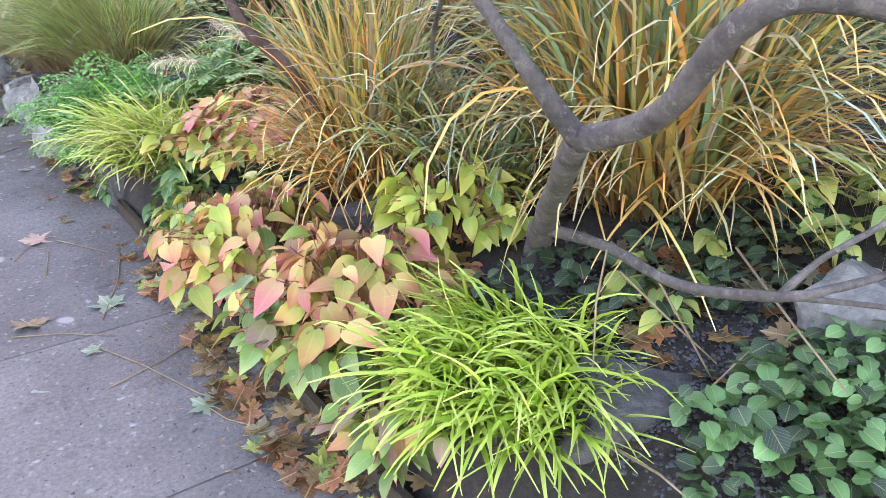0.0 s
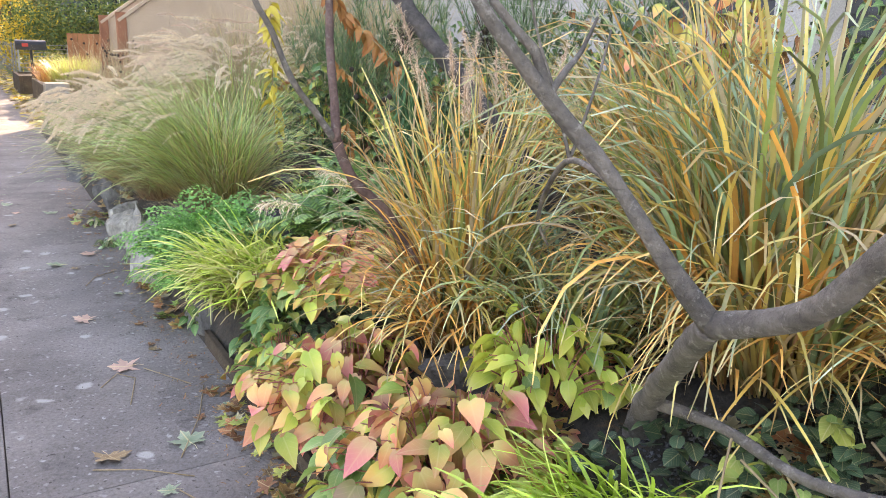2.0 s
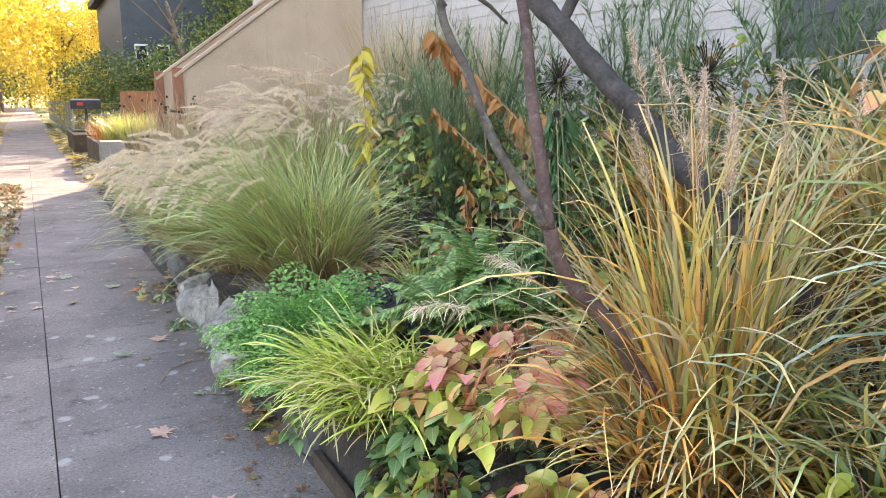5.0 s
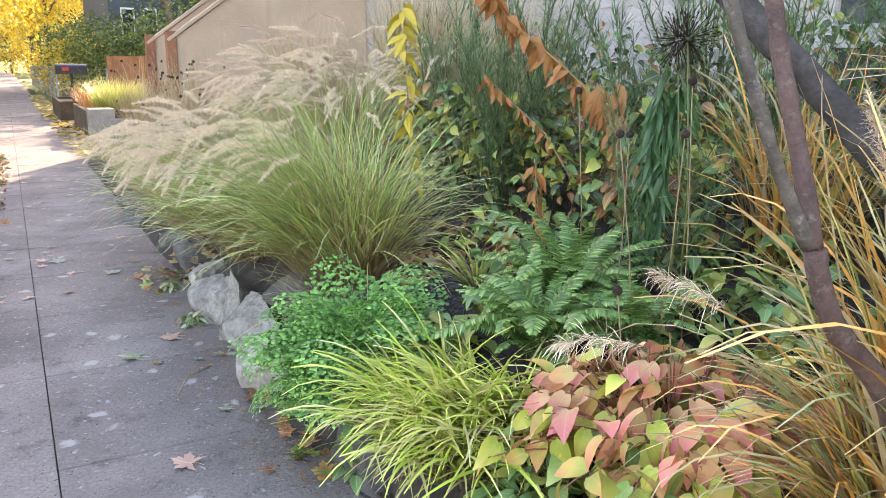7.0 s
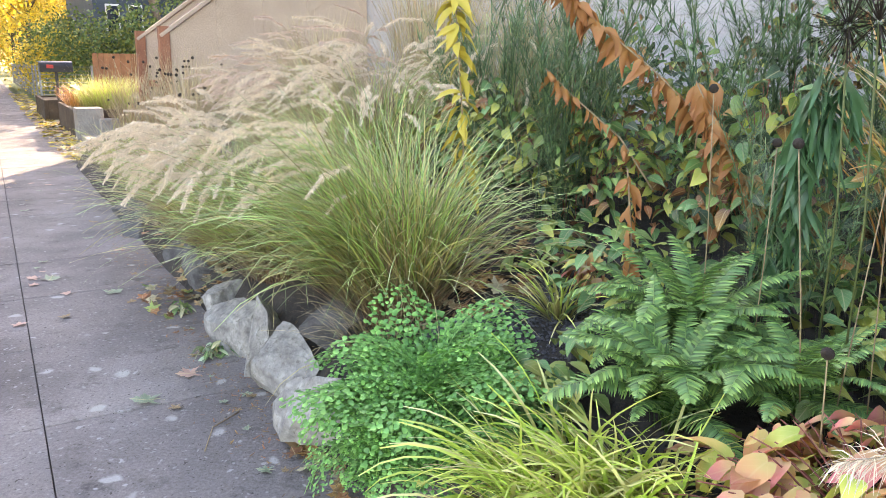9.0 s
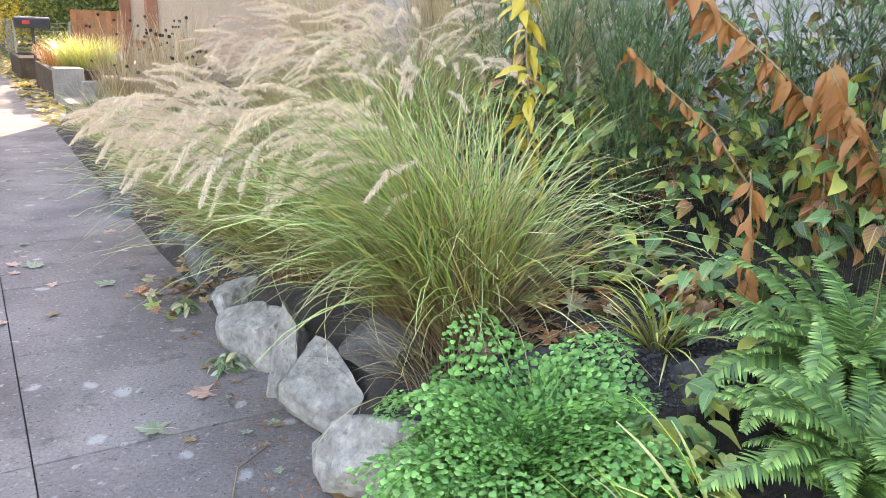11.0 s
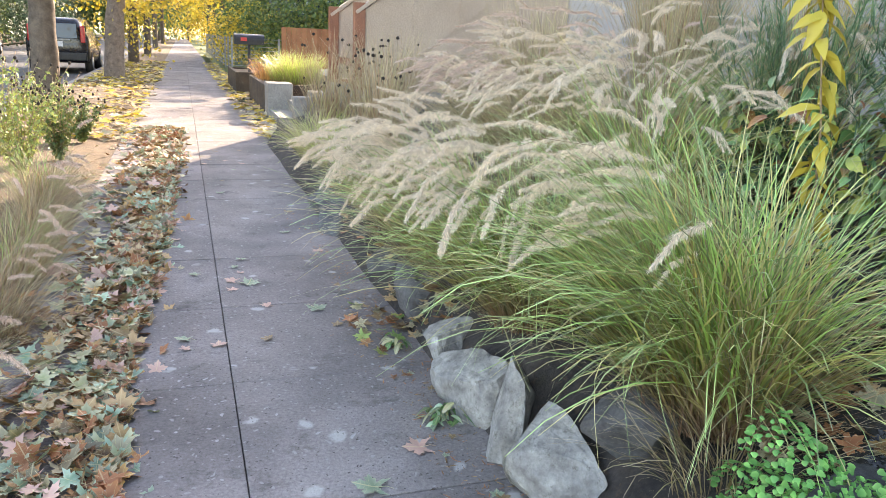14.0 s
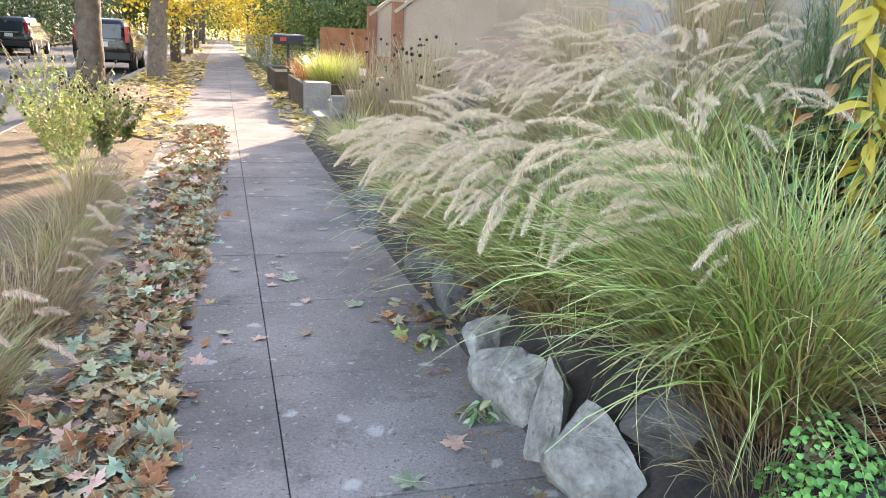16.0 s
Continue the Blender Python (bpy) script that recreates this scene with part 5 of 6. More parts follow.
def feather_stem(seed):
    r2 = random.Random(seed)
    s = Shape()
    pts = arc(Vector((0, 0, 0)), Vector((1, 0, 0)), r2.uniform(0.75, 1.1), r2.uniform(0, 0.15), r2.uniform(0.1, 0.5), 8)
    s.strip(pts, [Vector((0.001, 0.002, 0))] * 9, 0)
    for k in range(130):
        t = 0.15 + 0.85 * r2.random()
        j = min(7, int(t * 8))
        p = pts[j].lerp(pts[j + 1], t * 8 - j)
        v = Vector((r2.uniform(-1, 1), r2.uniform(-1, 1), r2.uniform(-0.2, 1.0))).normalized() * r2.uniform(0.05, 0.11)
        w = v.cross(Vector((0, 0, 1))).normalized() * 0.0022
        s.strip([p, p + v], [w, w * 0.3], 0)
    return s.data("feathery_stem", [feather_mat])


FEATHER = [feather_stem(800 + i) for i in range(5)]


def feathery(x, y, height, n, seed, label):
    r2 = random.Random(seed)
    base = thing("feathery_perennial", x, y, bed_z(x, y), label, "perennial", "feathery perennials")
    for i in range(n):
        part("stem", FEATHER[i % 5], base).matrix_basis = pose(r2.uniform(-.12, .12), r2.uniform(-.12, .12), 0, 0, r2.uniform(0, 10), r2.uniform(0, 360)) @ Matrix.Scale(height * r2.uniform(0.75, 1.1), 4)


feathery(2.35, 5.85, 1.2, 46, 81, "tall blue-green perennial with thread-like leaves")
feathery(2.9, 5.4, 1.25, 26, 82, "tall blue-green perennial with thread-like leaves")
feathery(2.05, 4.35, 0.9, 12, 83, "tall blue-green perennial with thread-like leaves")
feathery(3.3, 5.3, 1.6, 26, 85, "tall blue-green perennial with thread-like leaves")
feathery(3.0, 6.4, 1.5, 24, 86, "tall blue-green perennial with thread-like leaves")
feathery(2.9, 4.55, 1.3, 30, 87, "tall blue-green perennial with thread-like leaves")
feathery(3.5, 4.2, 1.6, 34, 88, "tall blue-green perennial with thread-like leaves")
feathery(2.6, 6.9, 1.2, 40, 84, "tall blue-green perennial with thread-like leaves")


def seed_globe(p, size, label, seed):
    """A dried flower globe of spokes on a tall stalk."""
    r2 = random.Random(seed)
    p = Vector(p)
    gz = bed_z(p.x + 0.05, p.y)
    base = thing("dried_flower_globe", p.x + 0.05, p.y, gz, label, "seed head", "dried globes")
    o = Vector((p.x + 0.05, p.y, gz))
    s = Shape()
    s.tube([Vector((0, 0, -0.02)), (p - o) * 0.5 + Vector((0.03, 0, 0)), p - o], [0.0035, 0.003, 0.0025], 5)
    part("stalk", s.data("globe_stalk", [green_stem]), base)
    s = Shape()
    for _ in range(110):
        v = Vector((r2.gauss(0, 1), r2.gauss(0, 1), r2.gauss(0, 1))).normalized()
        e = p - o + v * size * r2.uniform(0.8, 1.05)
        w = v.cross(Vector((0.3, 0.2, 0.9))).normalized() * 0.0011
        s.strip([p - o + v * 0.01, e], [w, w], 0)
        w2 = w * 3.2
        s.strip([e, e + v * size * 0.1], [w2, w2 * 0.3], 0)
    part("spokes", s.data("globe_spokes", [seed_dark]), base, "dark dry spokes", kind="stuff")


for i, (p, sz_) in enumerate((((1.848, 4.143, 1.432), 0.085), ((1.658, 3.224, 1.426), 0.085), ((1.74, 4.00, 1.43), 0.085))):
    seed_globe(p, sz_, "dried spherical flower head with dark spokes on a stalk", 90 + i)


def seed_ball(p, r, seed):
    p = Vector(p)
    gz = bed_z(p.x, p.y)
    base = thing("seed_pod", p.x, p.y, gz, "small dark round seed pod on a thin stalk", "seed head", "seed pods")
    s = Shape()
    r2 = random.Random(seed)
    q = Vector((r2.uniform(-.08, .08), r2.uniform(-.08, .08), p.z - gz))
    s.tube([Vector((0, 0, -0.01)), q * 0.5 + Vector((0.02, 0.01, 0)), q], [0.0022, 0.002, 0.0016], 4)
    part("stalk", s.data("pod_stalk", [dry_stem]), base)
    bm = bmesh.new()
    bmesh.ops.create_icosphere(bm, subdivisions=2, radius=r)
    for v in bm.verts:
        v.co = v.co * (1 + 0.1 * noise.noise(v.co * 90)) + q
    part("pod", done(bm, "pod", seed_dark, True), base)


for i, p in enumerate(((1.38, 3.62, 0.74), (1.36, 3.77, 0.79), (1.73, 4.23, 1.13), (1.57, 3.95, 1.16), (1.60, 3.90, 1.17), (1.65, 3.84, 1.31), (1.73, 4.41, 1.27))):
    seed_ball(p, 0.013, 200 + i)

# upright plumes in the strap grass and fluffy heads before it
up_heads = [plume_mesh(300 + i, 0.95 + 0.1 * i, 0.25 + 0.2 * i, 0.2, 0.024, plume_pink, dry_stem, 320, 0.02) for i in range(3)]
sg = bpy.data.objects["strap_grass"]
for i in range(12):
    p = part("plume", up_heads[i % 3], sg)
    p.matrix_basis = pose(R.uniform(-0.1, 0.1), R.uniform(-0.1, 0.1), 0, R.uniform(-14, 14), R.uniform(-14, 14), R.uniform(0, 360))
droop_heads = [plume_mesh(310 + i, 0.75, 1.2 + 0.3 * i, 0.22, 0.045, plume_mat, dry_stem, 190, 0.3) for i in range(2)]
for i in range(2):
    p = part("plume", droop_heads[i % 2], sg)
    p.matrix_basis = pose(-0.12, 0.1 + 0.1 * i, 0, 0, 8 * i, 120 + 25 * i)
grass_plant("dry_tuft", 1.14, 5.3, "tangle of dry straw at the foot of the grass", [("foliage", blade_shape(260, 0.16, (0.18, 0.42), (0.3, 1.2), (0.3, 1.6), 0.0045, 5, (-0.3, -0.5)), [straw, fountain])])
grass_plant("hakone_grass", 1.62, 4.95, "small tuft of yellow-green grass", [("foliage", blade_shape(70, 0.04, (0.2, 0.34), (0.3, 1.0), (0.5, 1.6), 0.010, 6, (-0.4, -0.2), 0.25), [lime_dry])], "cascading grasses")
grass_plant("sedge_tuft", 1.05, 11.2, "small olive tuft of grass by the wall", [("foliage", blade_shape(620, 0.16, (0.35, 0.65), (0.1, 1.0), (0.4, 1.5), 0.007, 5, mats=2), [lime_dry, straw])])
grass_plant("sedge_tuft", 1.1, 10.4, "small olive tuft of grass by the wall", [("foliage", blade_shape(520, 0.16, (0.3, 0.6), (0.1, 1.0), (0.4, 1.5), 0.007, 5, mats=2), [lime_dry, straw])])
grass_plant("sedge_tuft", 1.9, 19.0, "bright sunlit tuft of golden grass in the planter", [("foliage", blade_shape(900, 0.45, (0.4, 0.75), (0.0, 0.5), (0.2, 1.0), 0.012, 5), [lime_dry, yellow_leaf])], ground=lambda x, y: 0.46)
grass_plant("sedge_tuft", 1.6, 20.4, "reddish dry growth in the planter", [("foliage", blade_shape(400, 0.35, (0.3, 0.6), (0.0, 0.6), (0.2, 1.0), 0.012, 5), [rust_leaf])], ground=lambda x, y: 0.46)
for i, (gx, gy) in enumerate(((1.6, 10.9), (1.9, 12.1), (1.5, 12.9), (2.3, 13.2))):
    grass_plant("dry_stalks", gx, gy, "bare brown stalks with dark seed heads", [("growth", blade_shape(300, 0.26, (0.4, 1.1), (0.0, 0.55), (0.0, 0.7), 0.007, 4, mats=2), [straw, base_straw])], "dry stalks")
    for k in range(14):
        seed_ball((gx + R.uniform(-0.35, 0.35), gy + R.uniform(-0.35, 0.35), 0.5 + R.uniform(0.35, 0.9)), 0.016, 400 + i * 20 + k)

# ---- planting strip by the street ----
for k, (gx, gy) in enumerate(((-1.1, 6.6), (-1.02, 7.5), (-1.05, 8.4), (-1.1, 9.4), (-1.2, 10.4), (-1.35, 5.6))):
    plumed_grass(gx, gy, 560, 6, 0.62, "sprawling dry straw-coloured grass beside the leaf litter", (0.45, -0.1), 30 + k, [straw, base_straw] if k % 2 else [straw, base_straw, fountain], 0.004, plume_mats=(plume_pink,), ground=strip_z)
for i, (gx, gy, hh) in enumerate(((-1.5, 11.2, 1.0), (-1.35, 12.4, 0.75), (-1.9, 12.6, 1.05), (-1.3, 13.8, 0.6), (-1.7, 14.2, 0.8), (-2.2, 11.2, 1.0))):
    sh = thing("strip_shrub", gx, gy, 0.05, "leafy late-season perennial with black seed heads", "shrub", "strip shrubs")
    s = Shape()
    r2 = random.Random(500 + i)
    for _ in range(36):
        phi = r2.uniform(0, 6.28)
        pts = arc(Vector((0, 0, -0.03)), Vector((math.cos(phi), math.sin(phi), 0)), hh * r2.uniform(0.6, 1.15), r2.uniform(0.05, 0.45), r2.uniform(0, 0.5), 6)
        s.tube(pts, [0.003] * 7, 3, 1)
        for k in range(44):
            t = r2.uniform(0.1, 0.95)
            j = min(5, int(t * 6))
            p = pts[j].lerp(pts[j + 1], t * 6 - j)
            s.add(TINY, leaf_pose(p, r2.uniform(0, 6.28), -r2.uniform(-0.2, 1), r2.uniform(-.5, .5), r2.uniform(0.025, 0.055)), 0)
        if r2.random() < 0.6:
            e = pts[-1]
            s.tube([e, e + Vector((0, 0, 0.015)), e + Vector((0, 0, 0.03))], [0.008, 0.014, 0.005], 5, 2)
    part("growth", s.data("shrub_growth", [crown_green if i % 2 else cover_yellow, dry_stem, seed_dark]), sh, kind="stuff")

# ---- fallen leaves ----
ls = Shape()
rl = random.Random(77)
for _ in range(4600):
    y = 3.0 + 12.5 * rl.random() ** 1.15
    edge = -0.42 + 0.12 * noise.noise(Vector((y * 0.9, 0, 0))) + 0.035 * max(0, min(7, y - 5.5))
    x = edge - abs(rl.gauss(0, 0.27)) + (0.1 if rl.random() < 0.06 else 0)
    if x < -1.5:
        continue
    lay = 0.008 + 0.05 * min(1, (edge - x) / 0.25) * rl.random() + (max(0.0, strip_z(x, y)) if x < -0.92 else 0.0)
    ls.add(MAPLE, leaf_pose(Vector((x, y, lay)), rl.uniform(0, 6.28), rl.gauss(0, 0.4), rl.gauss(0, 0.4), rl.uniform(0.035, 0.095)), rl.choices([0, 1, 2, 3], [3, 4.5, 3.6, 1.0])[0])
tagged(new("leaf_litter", ls.data("leaf_litter", [fallen, fallen_rust, fallen_green, fallen_pink])), "drift of brown, rust and pale green fallen maple leaves", "leaf litter", kind="stuff")
ls = Shape()
for _ in range(2600):
    y = 14 + 26 * rl.random()
    x = rl.uniform(-2.6, -0.75) if rl.random() < 0.75 else rl.uniform(0.75, 1.25)
    ls.add(MAPLE, leaf_pose(Vector((x, y, 0.03 + 0.04 * rl.random())), rl.uniform(0, 6.28), rl.uniform(-0.3, 0.3), rl.uniform(-0.3, 0.3), rl.uniform(0.09, 0.16)), rl.choices([0, 1], [4, 3])[0])
tagged(new("verge_leaves", ls.data("verge_leaves", [fallen, crown_yellow])), "yellow fallen leaves covering the verge", "leaf litter", kind="stuff")
FM = [leaf_data(MAPLE, "maple_leaf", m) for m in (fallen, fallen_rust, fallen_green, fallen_pink)]
SPOTS = [(0.59, 6.16, 3, 0.11), (0.38, 5.96, 2, 0.12), (0.17, 8.13, 2, 0.12), (0.46, 7.64, 2, 0.11), (0.40, 4.83, 3, 0.11), (0.485, 4.13, 3, 0.13), (0.30, 3.37, 0, 0.12), (0.56, 3.34, 2, 0.13), (0.44, 3.06, 2, 0.07),
         (0.45, 5.84, 0, 0.05), (0.62, 2.55, 2, 0.10), (0.68, 2.3, 2, 0.10), (0.7, 2.75, 0, 0.12), (0.72, 2.1, 1, 0.12), (-0.45, 6.75, 2, 0.1), (0.62, 5.2, 2, 0.06)]
SPOTS += [(R.uniform(-0.3, 0.7), R.uniform(7, 14), R.choice((0, 2, 2, 3)), R.uniform(0.045, 0.085)) for _ in range(42)]
SPOTS += [(R.uniform(0.62, 0.78), R.uniform(2.0, 9), R.randrange(3), R.uniform(0.03, 0.06)) for _ in range(40)]
for x, y, k, z in SPOTS:
    lf = new("fallen_leaf", FM[k])
    lf.matrix_basis = leaf_pose(Vector((x, y, 0.006)), R.uniform(0, 6.28), R.uniform(-0.1, 0.1), R.uniform(-0.1, 0.1), z * 0.8)
    tagged(lf, ("dry tan maple leaf lying on the pavement", "rust-brown leaf lying on the pavement", "pale green maple leaf lying on the pavement", "pinkish curled leaf lying on the pavement")[k], "leaf", "fallen leaves")
TWIGS = [[(0.24, 3.30), (0.38, 3.23), (0.52, 3.11)], [(0.46, 3.05), (0.54, 2.87), (0.62, 2.63), (0.70, 2.49)], [(0.72, 3.79), (0.64, 3.53), (0.51, 3.25)], [(0.41, 2.81), (0.56, 2.86), (0.75, 2.93)],
         [(0.35, 3.95), (0.43, 4.07), (0.49, 3.99), (0.43, 3.74)], [(0.54, 4.08), (0.62, 3.94), (0.68, 3.83)], [(0.47, 5.43), (0.54, 5.60), (0.66, 5.68)], [(0.60, 2.62), (0.64, 2.46), (0.74, 2.31)]]
for k, tw in enumerate(TWIGS):
    s = Shape()
    s.tube([Vector((x, y, 0.006)) for x, y in tw], [0.0022] * len(tw), 5)
    tagged(new("twig", s.data("twig", [dry_stem])), "thin pale dry stem lying on the pavement", "twig", "fallen stems")
rs = Shape()
for _ in range(1800):
    x, y = R.gauss(0.74, 0.09), R.uniform(1.5, 10)
    a = R.uniform(0, 6.28)
    d = Vector((math.cos(a), math.sin(a), 0)) * R.uniform(0.006, 0.03)
    rs.strip([Vector((x, y, 0.004)), Vector((x, y, 0.007)) + d], [Vector((-d.y, d.x, 0)) * 0.12, Vector((-d.y, d.x, 0)) * 0.05])
tagged(new("path_debris", rs.data("path_debris", [fallen_rust])), "crumbs of dry plant matter along the edging", "debris", kind="stuff")

# ---- street trees ----
def crown_mesh(name, n, rx, ry, z0, z1, mat, seed, leaf=0.10, hang=0.0, clumps=60):
    r2 = random.Random(seed)
    cs = []
    for _ in range(clumps):
        v = Vector((r2.gauss(0, 1), r2.gauss(0, 1), r2.gauss(0, 1))).normalized() * r2.random() ** 0.4
        cs.append((Vector((v.x * rx, v.y * ry, (z0 + z1) / 2 + v.z * (z1 - z0) / 2)), r2.uniform(0.35, 0.9)))
    s = Shape()
    for _ in range(n):
        c, rad = r2.choice(cs)
        p = c + Vector((r2.gauss(0, 0.5), r2.gauss(0, 0.5), r2.gauss(0, 0.5) - hang * r2.random() ** 2)) * rad
        v = Vector((r2.uniform(-1, 1), r2.uniform(-1, 1), r2.uniform(-1.2, 0.3))).normalized() * leaf * r2.uniform(0.7, 1.3)
        w = v.cross(Vector((r2.uniform(-1, 1), r2.uniform(-1, 1), r2.uniform(-1, 1)))).normalized() * leaf * 0.38
        s.strip([p, p + v * 0.5, p + v], [w * 0.3, w, w * 0.1], 0)
    return s.data(name, [mat])


CROWNS = [crown_mesh("crown_gold", 9000, 2.6, 2.6, 2.2, 8.0, crown_yellow, 1, 0.13), crown_mesh("crown_gold_weeping", 7000, 2.4, 2.4, 2.4, 7.0, crown_yellow, 2, 0.11, 2.6),
          crown_mesh("crown_olive", 9000, 3.0, 3.0, 2.0, 9.0, crown_green, 3, 0.14), crown_mesh("crown_russet", 8000, 3.0, 3.0, 2.2, 9.0, crown_brown, 4, 0.14)]


def street_tree(x, y, r, height, crown, bark_mat, label, lean=(0, 0), scale=1.0, crown_at=(0, 0), z=0.0):
    base = thing("street_tree", x, y, z, label, "tree", "street trees")
    top = Vector((lean[0], lean[1], height))
    limb("trunk", base, [(0, 0, -0.1), tuple(top * 0.33), tuple(top * 0.66), tuple(top)], [r * 1.1, r * 0.92, r * 0.8, r * 0.35], bark_mat, sides=14)
    for k in range(5):
        a = k * 1.3 + x
        b = top * (0.55 + 0.08 * k)
        limb("limb", base, [tuple(b), tuple(b + Vector((math.cos(a) * 0.8, math.sin(a) * 0.8, 0.7))), tuple(b + Vector((math.cos(a) * 1.7, math.sin(a) * 1.7, 1.5)))], [r * 0.35, r * 0.22, r * 0.1], bark_mat, sides=6)
    c = part("crown", crown, base, kind="stuff")
    c.matrix_basis = pose(crown_at[0], crown_at[1], 0, 0, 0, x * 50) @ Matrix.Scale(scale, 4)
    return base


street_tree(-2.33, 18.5, 0.21, 6.5, CROWNS[0], street_bark, "street tree with smooth brown trunk and golden leaves", (0.05, 0), 1.1, (0, 0))
street_tree(-1.95, 27.2, 0.25, 6.5, CROWNS[1], birch_bark, "birch with peeling pale bark and weeping golden leaves", (0.5, 0.3), 1.0, (0.6, 1.5))
for x, y, k, sc in ((-2.0, 38, 1, 1.1), (-2.0, 52, 0, 1.2), (-2.1, 70, 0, 1.3), (-2.0, 92, 3, 1.4), (2.6, 60, 0, 1.1), (2.8, 80, 0, 1.3), (3, 105, 2, 1.4), (-13, 40, 3, 1.4), (-13.5, 55, 3, 1.4), (-13, 72, 2, 1.5), (-13, 27, 3, 1.3),
                    (-17, 48, 2, 1.7), (-13, 95, 3, 1.5), (-3, 120, 0, 1.6), (5.5, 52, 0, 1.0), (1, 140, 3, 1.8), (8, 66, 0, 1.4), (-19, 70, 2, 1.8), (-19, 30, 2, 1.7), (-22, 95, 3, 2.0), (10, 120, 0, 1.9), (-8, 150, 0, 2.0), (-3.5, 172, 3, 2.4), (4, 176, 0, 2.4), (-14, 165, 2, 2.4), (12, 160, 2, 2.3), (-25, 150, 2, 2.6), (22, 170, 3, 2.6), (-1.5, 185, 2, 2.6), (7, 90, 3, 1.5)):
    street_tree(x, y, 0.2, 6.0, CROWNS[k], street_bark, ("golden", "golden weeping", "olive-green", "russet")[k] + " autumn street tree in the distance", (0.1, 0), sc)
# Added tree with its crown out of view, throwing shade on the far pavement.
street_tree(9.2, 35.5, 0.22, 6.5, CROWNS[2], street_bark, "unseen olive-green tree added to shade the far pavement", (0, 0), 1.0)
bush = [crown_mesh("bush_crown", 4500, 1.3, 1.1, 0.4, 2.6, crown_green, 9, 0.10), crown_mesh("bush_crown_gold", 3500, 1.2, 1.1, 0.3, 2.2, crown_yellow, 10, 0.10)]
# Near-black leaves: shade from trees across the street, put into the crown's colour.
bush.append(crown_mesh("bush_crown_shaded", 4500, 1.3, 1.1, 0.2, 2.6, cover_dark, 11, 0.10))
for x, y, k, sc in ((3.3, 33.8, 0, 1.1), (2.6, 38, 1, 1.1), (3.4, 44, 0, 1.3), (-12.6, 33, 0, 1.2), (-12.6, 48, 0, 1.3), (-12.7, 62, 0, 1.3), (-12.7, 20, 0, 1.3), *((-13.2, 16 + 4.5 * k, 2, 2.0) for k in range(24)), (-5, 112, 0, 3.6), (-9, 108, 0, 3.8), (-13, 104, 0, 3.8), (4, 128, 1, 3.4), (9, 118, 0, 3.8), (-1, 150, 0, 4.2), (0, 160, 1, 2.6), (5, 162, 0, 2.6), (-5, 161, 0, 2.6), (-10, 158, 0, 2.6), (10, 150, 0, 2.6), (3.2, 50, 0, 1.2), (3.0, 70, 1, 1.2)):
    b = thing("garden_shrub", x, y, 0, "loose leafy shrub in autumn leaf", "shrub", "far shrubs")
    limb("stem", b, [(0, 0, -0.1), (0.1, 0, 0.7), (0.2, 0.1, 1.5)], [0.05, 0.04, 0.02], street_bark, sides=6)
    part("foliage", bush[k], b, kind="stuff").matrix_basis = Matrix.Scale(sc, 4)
street_tree(6.3, 33.2, 0.16, 5.0, bush[0], birch_bark, "pale multi-limbed tree before the blue house", (-1.2, 0), 1.3, (-1, 0))

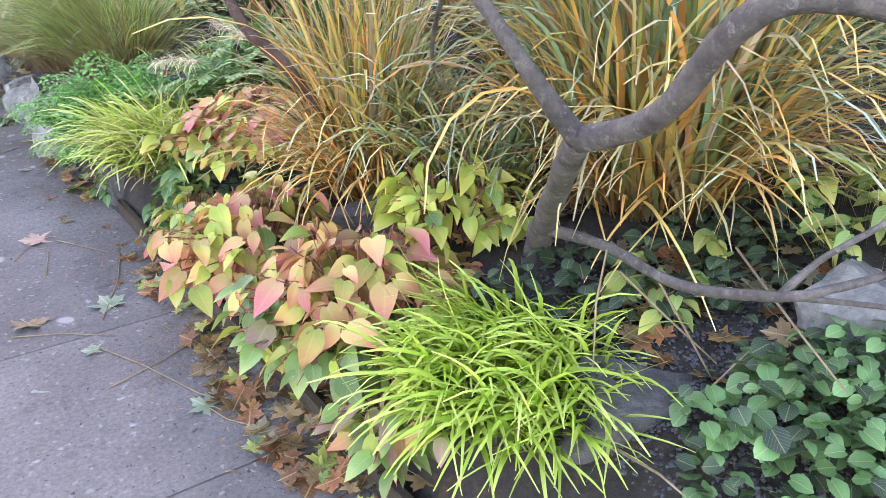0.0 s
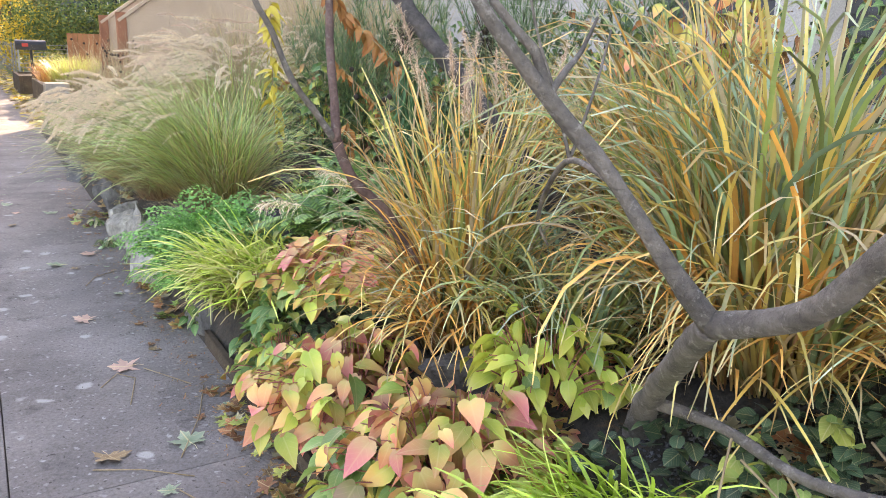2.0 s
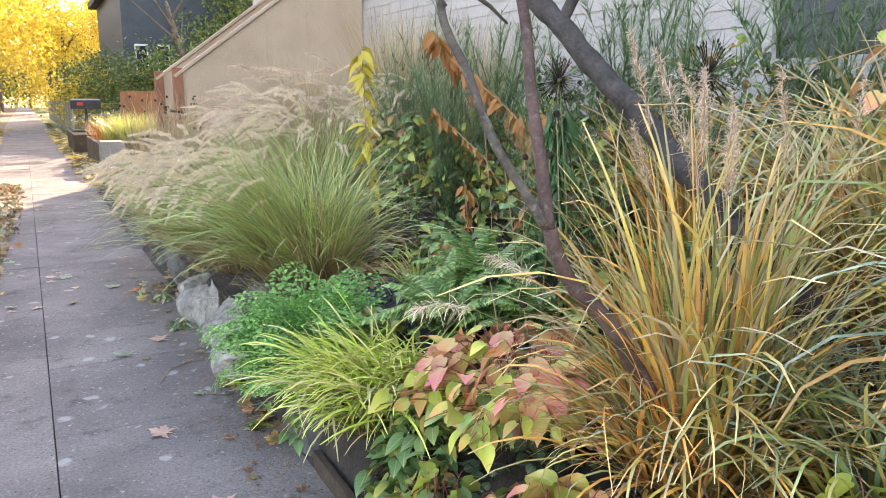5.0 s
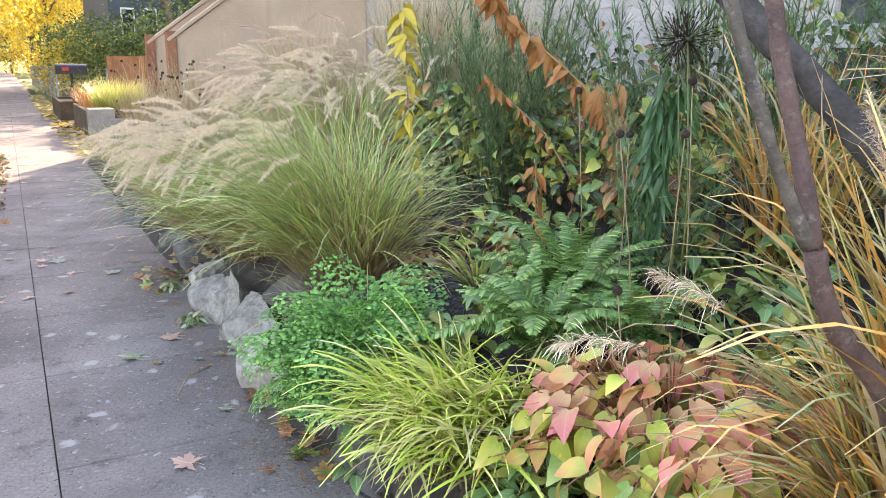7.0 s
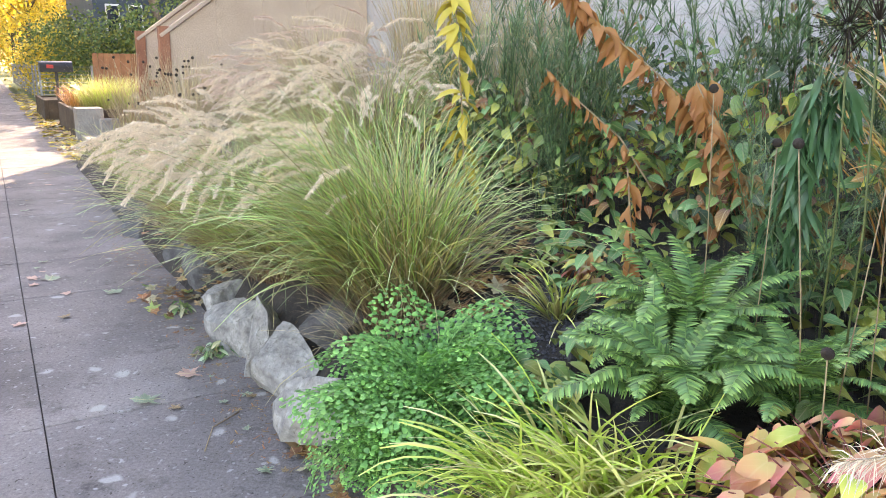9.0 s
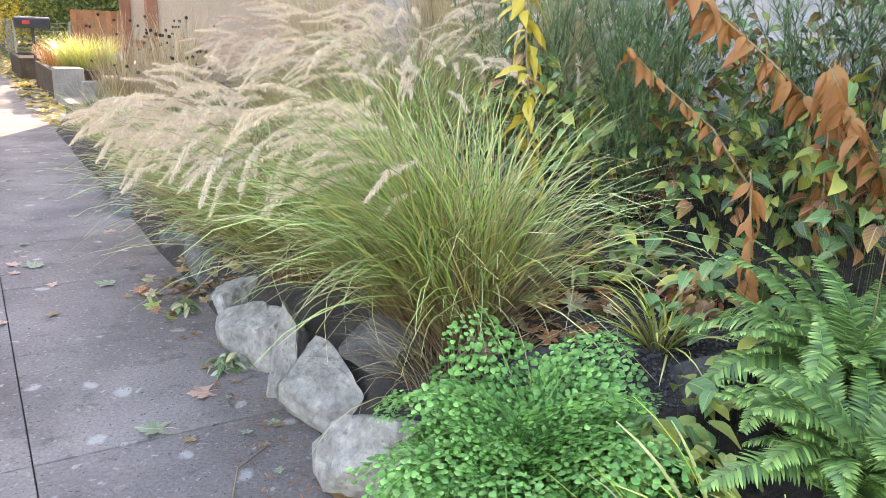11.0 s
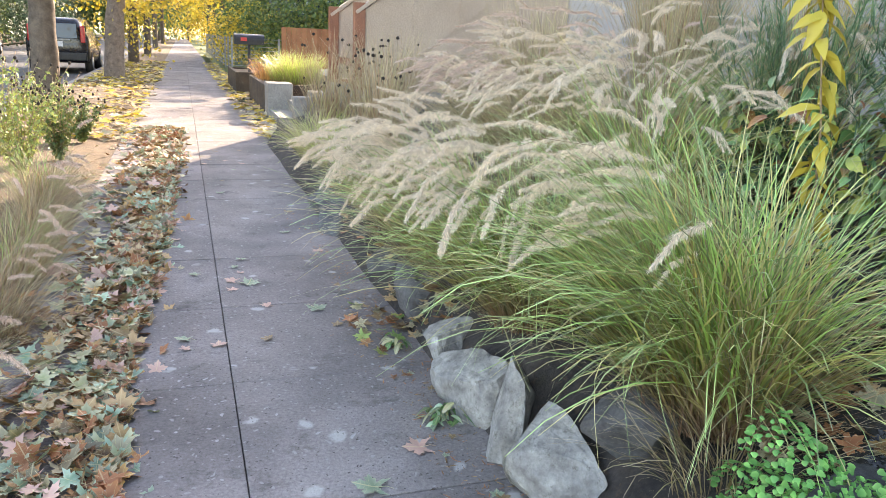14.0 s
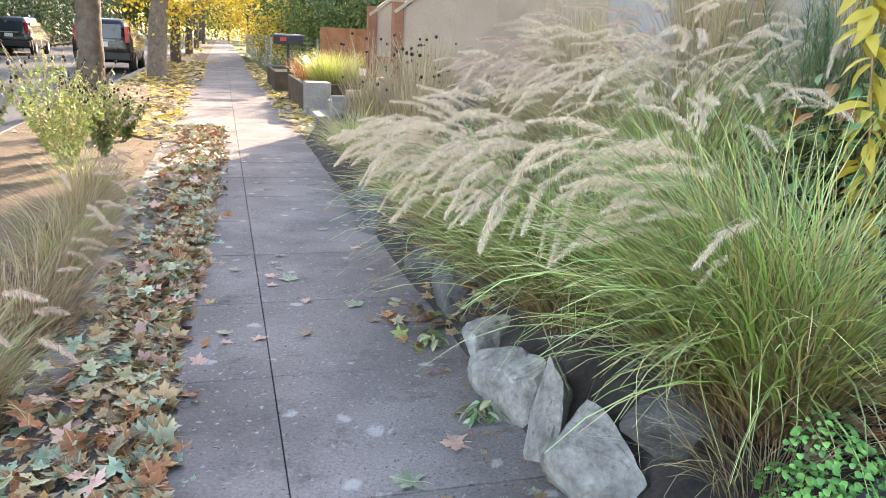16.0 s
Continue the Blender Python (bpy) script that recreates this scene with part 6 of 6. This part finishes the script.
# ---- parked vehicles ----
def car(x, y, label):
    base = thing("parked_car", x, y, -0.13, label, "car", "parked cars")
    bm = bmesh.new()
    secs = [(0.0, 0.45, 1.0, 0.86, 1.0, 0.60), (0.06, 0.36, 1.04, 0.90, 1.64, 0.62), (0.5, 0.32, 1.05, 0.92, 1.74, 0.66), (2.4, 0.3, 1.05, 0.92, 1.74, 0.68), (3.1, 0.3, 1.04, 0.92, 1.08, 0.8), (4.3, 0.32, 0.95, 0.88, 0.98, 0.8), (4.55, 0.42, 0.8, 0.74, 0.84, 0.66)]
    rings = []
    for yy, zb, zm, w, zt, wt in secs:
        rings.append([bm.verts.new(p) for p in ((-w * 0.94, yy, zb), (-w, yy, zb + 0.2), (-w, yy, zm), (-wt, yy, zt - 0.05), (-wt * 0.85, yy, zt), (wt * 0.85, yy, zt), (wt, yy, zt - 0.05), (w, yy, zm), (w, yy, zb + 0.2), (w * 0.94, yy, zb))])
    for a, b in zip(rings, rings[1:]):
        for i in range(10):
            bm.faces.new((a[i], a[(i + 1) % 10], b[(i + 1) % 10], b[i]))
    bm.faces.new(rings[0]), bm.faces.new(rings[-1][::-1])
    bmesh.ops.recalc_face_normals(bm, faces=bm.faces[:])
    bmesh.ops.bevel(bm, geom=bm.edges[:], offset=0.025, segments=2, affect="EDGES")
    part("body", done(bm, "car_body", car_paint, True), base, "glossy black body")
    w = part("rear_window", slab("rear_window", glass, -0.6, 0.6, -0.03, 0.03, 0, 0.46, bevel=0.012), base, "dark tinted rear window")
    w.matrix_basis = pose(0, 0.022, 1.1, -5, 0, 0)
    for sg_ in (-1, 1):
        part("side_window", slab("side_window", glass, sg_ * 0.80 - 0.02, sg_ * 0.80 + 0.02, 0.5, 2.7, 1.1, 1.5, bevel=0.01), base)
        part("tail_light", slab("tail_light", red_lens, sg_ * 0.76 - 0.07, sg_ * 0.76 + 0.07, -0.03, 0.08, 0.98, 1.5, bevel=0.02), base, "tall red tail light")
        for yy in (0.85, 3.55):
            tyre = bmesh.new()
            bmesh.ops.create_cone(tyre, cap_ends=True, segments=24, radius1=0.34, radius2=0.34, depth=0.22, matrix=Matrix.Translation((sg_ * 0.82, yy, 0.34)) @ Matrix.Rotation(math.pi / 2, 4, "Y"))
            bmesh.ops.bevel(tyre, geom=[e for e in tyre.edges if e.calc_face_angle(0) > 1], offset=0.03, segments=2, affect="EDGES")
            wh = part("wheel", done(tyre, "tyre", rubber, True), base)
            rim = bmesh.new()
            bmesh.ops.create_cone(rim, cap_ends=True, segments=20, radius1=0.2, radius2=0.17, depth=0.03, matrix=Matrix.Translation((sg_ * 0.935, yy, 0.34)) @ Matrix.Rotation(sg_ * math.pi / 2, 4, "Y"))
            part("rim", done(rim, "rim", grey_metal), wh)
    part("bumper", slab("bumper", dark_metal, -0.86, 0.86, -0.07, 0.1, 0.42, 0.66, bevel=0.03), base, "dark rear bumper")
    part("plate", slab("plate", plate_white, -0.17, 0.17, -0.03, 0.0, 0.84, 1.0, bevel=0.004), base, "pale number plate")
    part("trim_strip", slab("trim_strip", grey_metal, -0.4, 0.4, -0.025, 0.005, 1.03, 1.07, bevel=0.004), base, "bright trim strip")
    return base


first_car = car(-3.9, 31.6, "black estate car parked at the kerb, seen from behind")
c2 = copy_thing(first_car, pose(-9.5, 44, -0.13))
tagged(c2, "dark car parked across the street")
across = thing("distant_house", 0, 0, 0, "dim house row across the street among trees", "house")
part("wall", slab("across_wall", slate_paint, -30, -24, 10, 60, -0.2, 6), across)
part("roof", slab("across_roof", roofing, -30.5, -23.5, 9.5, 60.5, 6, 6.6), across)

for k, pts in enumerate(([(1.51, 1.55, 0.63), (1.41, 1.35, 0.57), (1.29, 1.17, 0.55)], [(1.32, 1.60, 0.58), (1.36, 1.54, 0.47), (1.36, 1.46, 0.39)], [(1.20, 1.65, 0.67), (1.17, 1.64, 0.56), (1.11, 1.58, 0.46)], [(1.31, 1.70, 0.57), (1.35, 1.59, 0.49), (1.38, 1.47, 0.42)], [(1.05, 1.46, 0.36), (1.05, 1.35, 0.37), (1.03, 1.28, 0.38)], [(1.25, 1.49, 0.35), (1.30, 1.43, 0.41), (1.37, 1.40, 0.49)])):
    s = Shape()
    s.tube([Vector(p) for p in pts], [0.0032, 0.0028, 0.002], 5)
    tagged(new("dry_straw", s.data("dry_straw", [dry_stem])), "pale dry flower stalk caught across the branch", "twig", "dry straws")
# ---- pavement slabs ----
pavement = tagged(new("pavement"), "grey concrete pavement scored into square slabs", "pavement", kind="structure")
sl = [slab("slab", concrete, -0.4548, 0.4548, -0.4545, 0.4545, -0.08, 0.0, bevel=0.003) for _ in range(1)]
for j in range(-6, 46):
    for i in (-1, 0):
        part("slab", sl[0], pavement).matrix_basis = pose((i + 0.5) * 0.914, 5.0 + (j - 4.5) * 0.914, R.uniform(-0.002, 0.002))
part("slab_far", slab("slab_far", concrete, -0.91, 0.91, 5.0 + 41.1 * 0.914, 150, -0.08, 0.0), pavement)
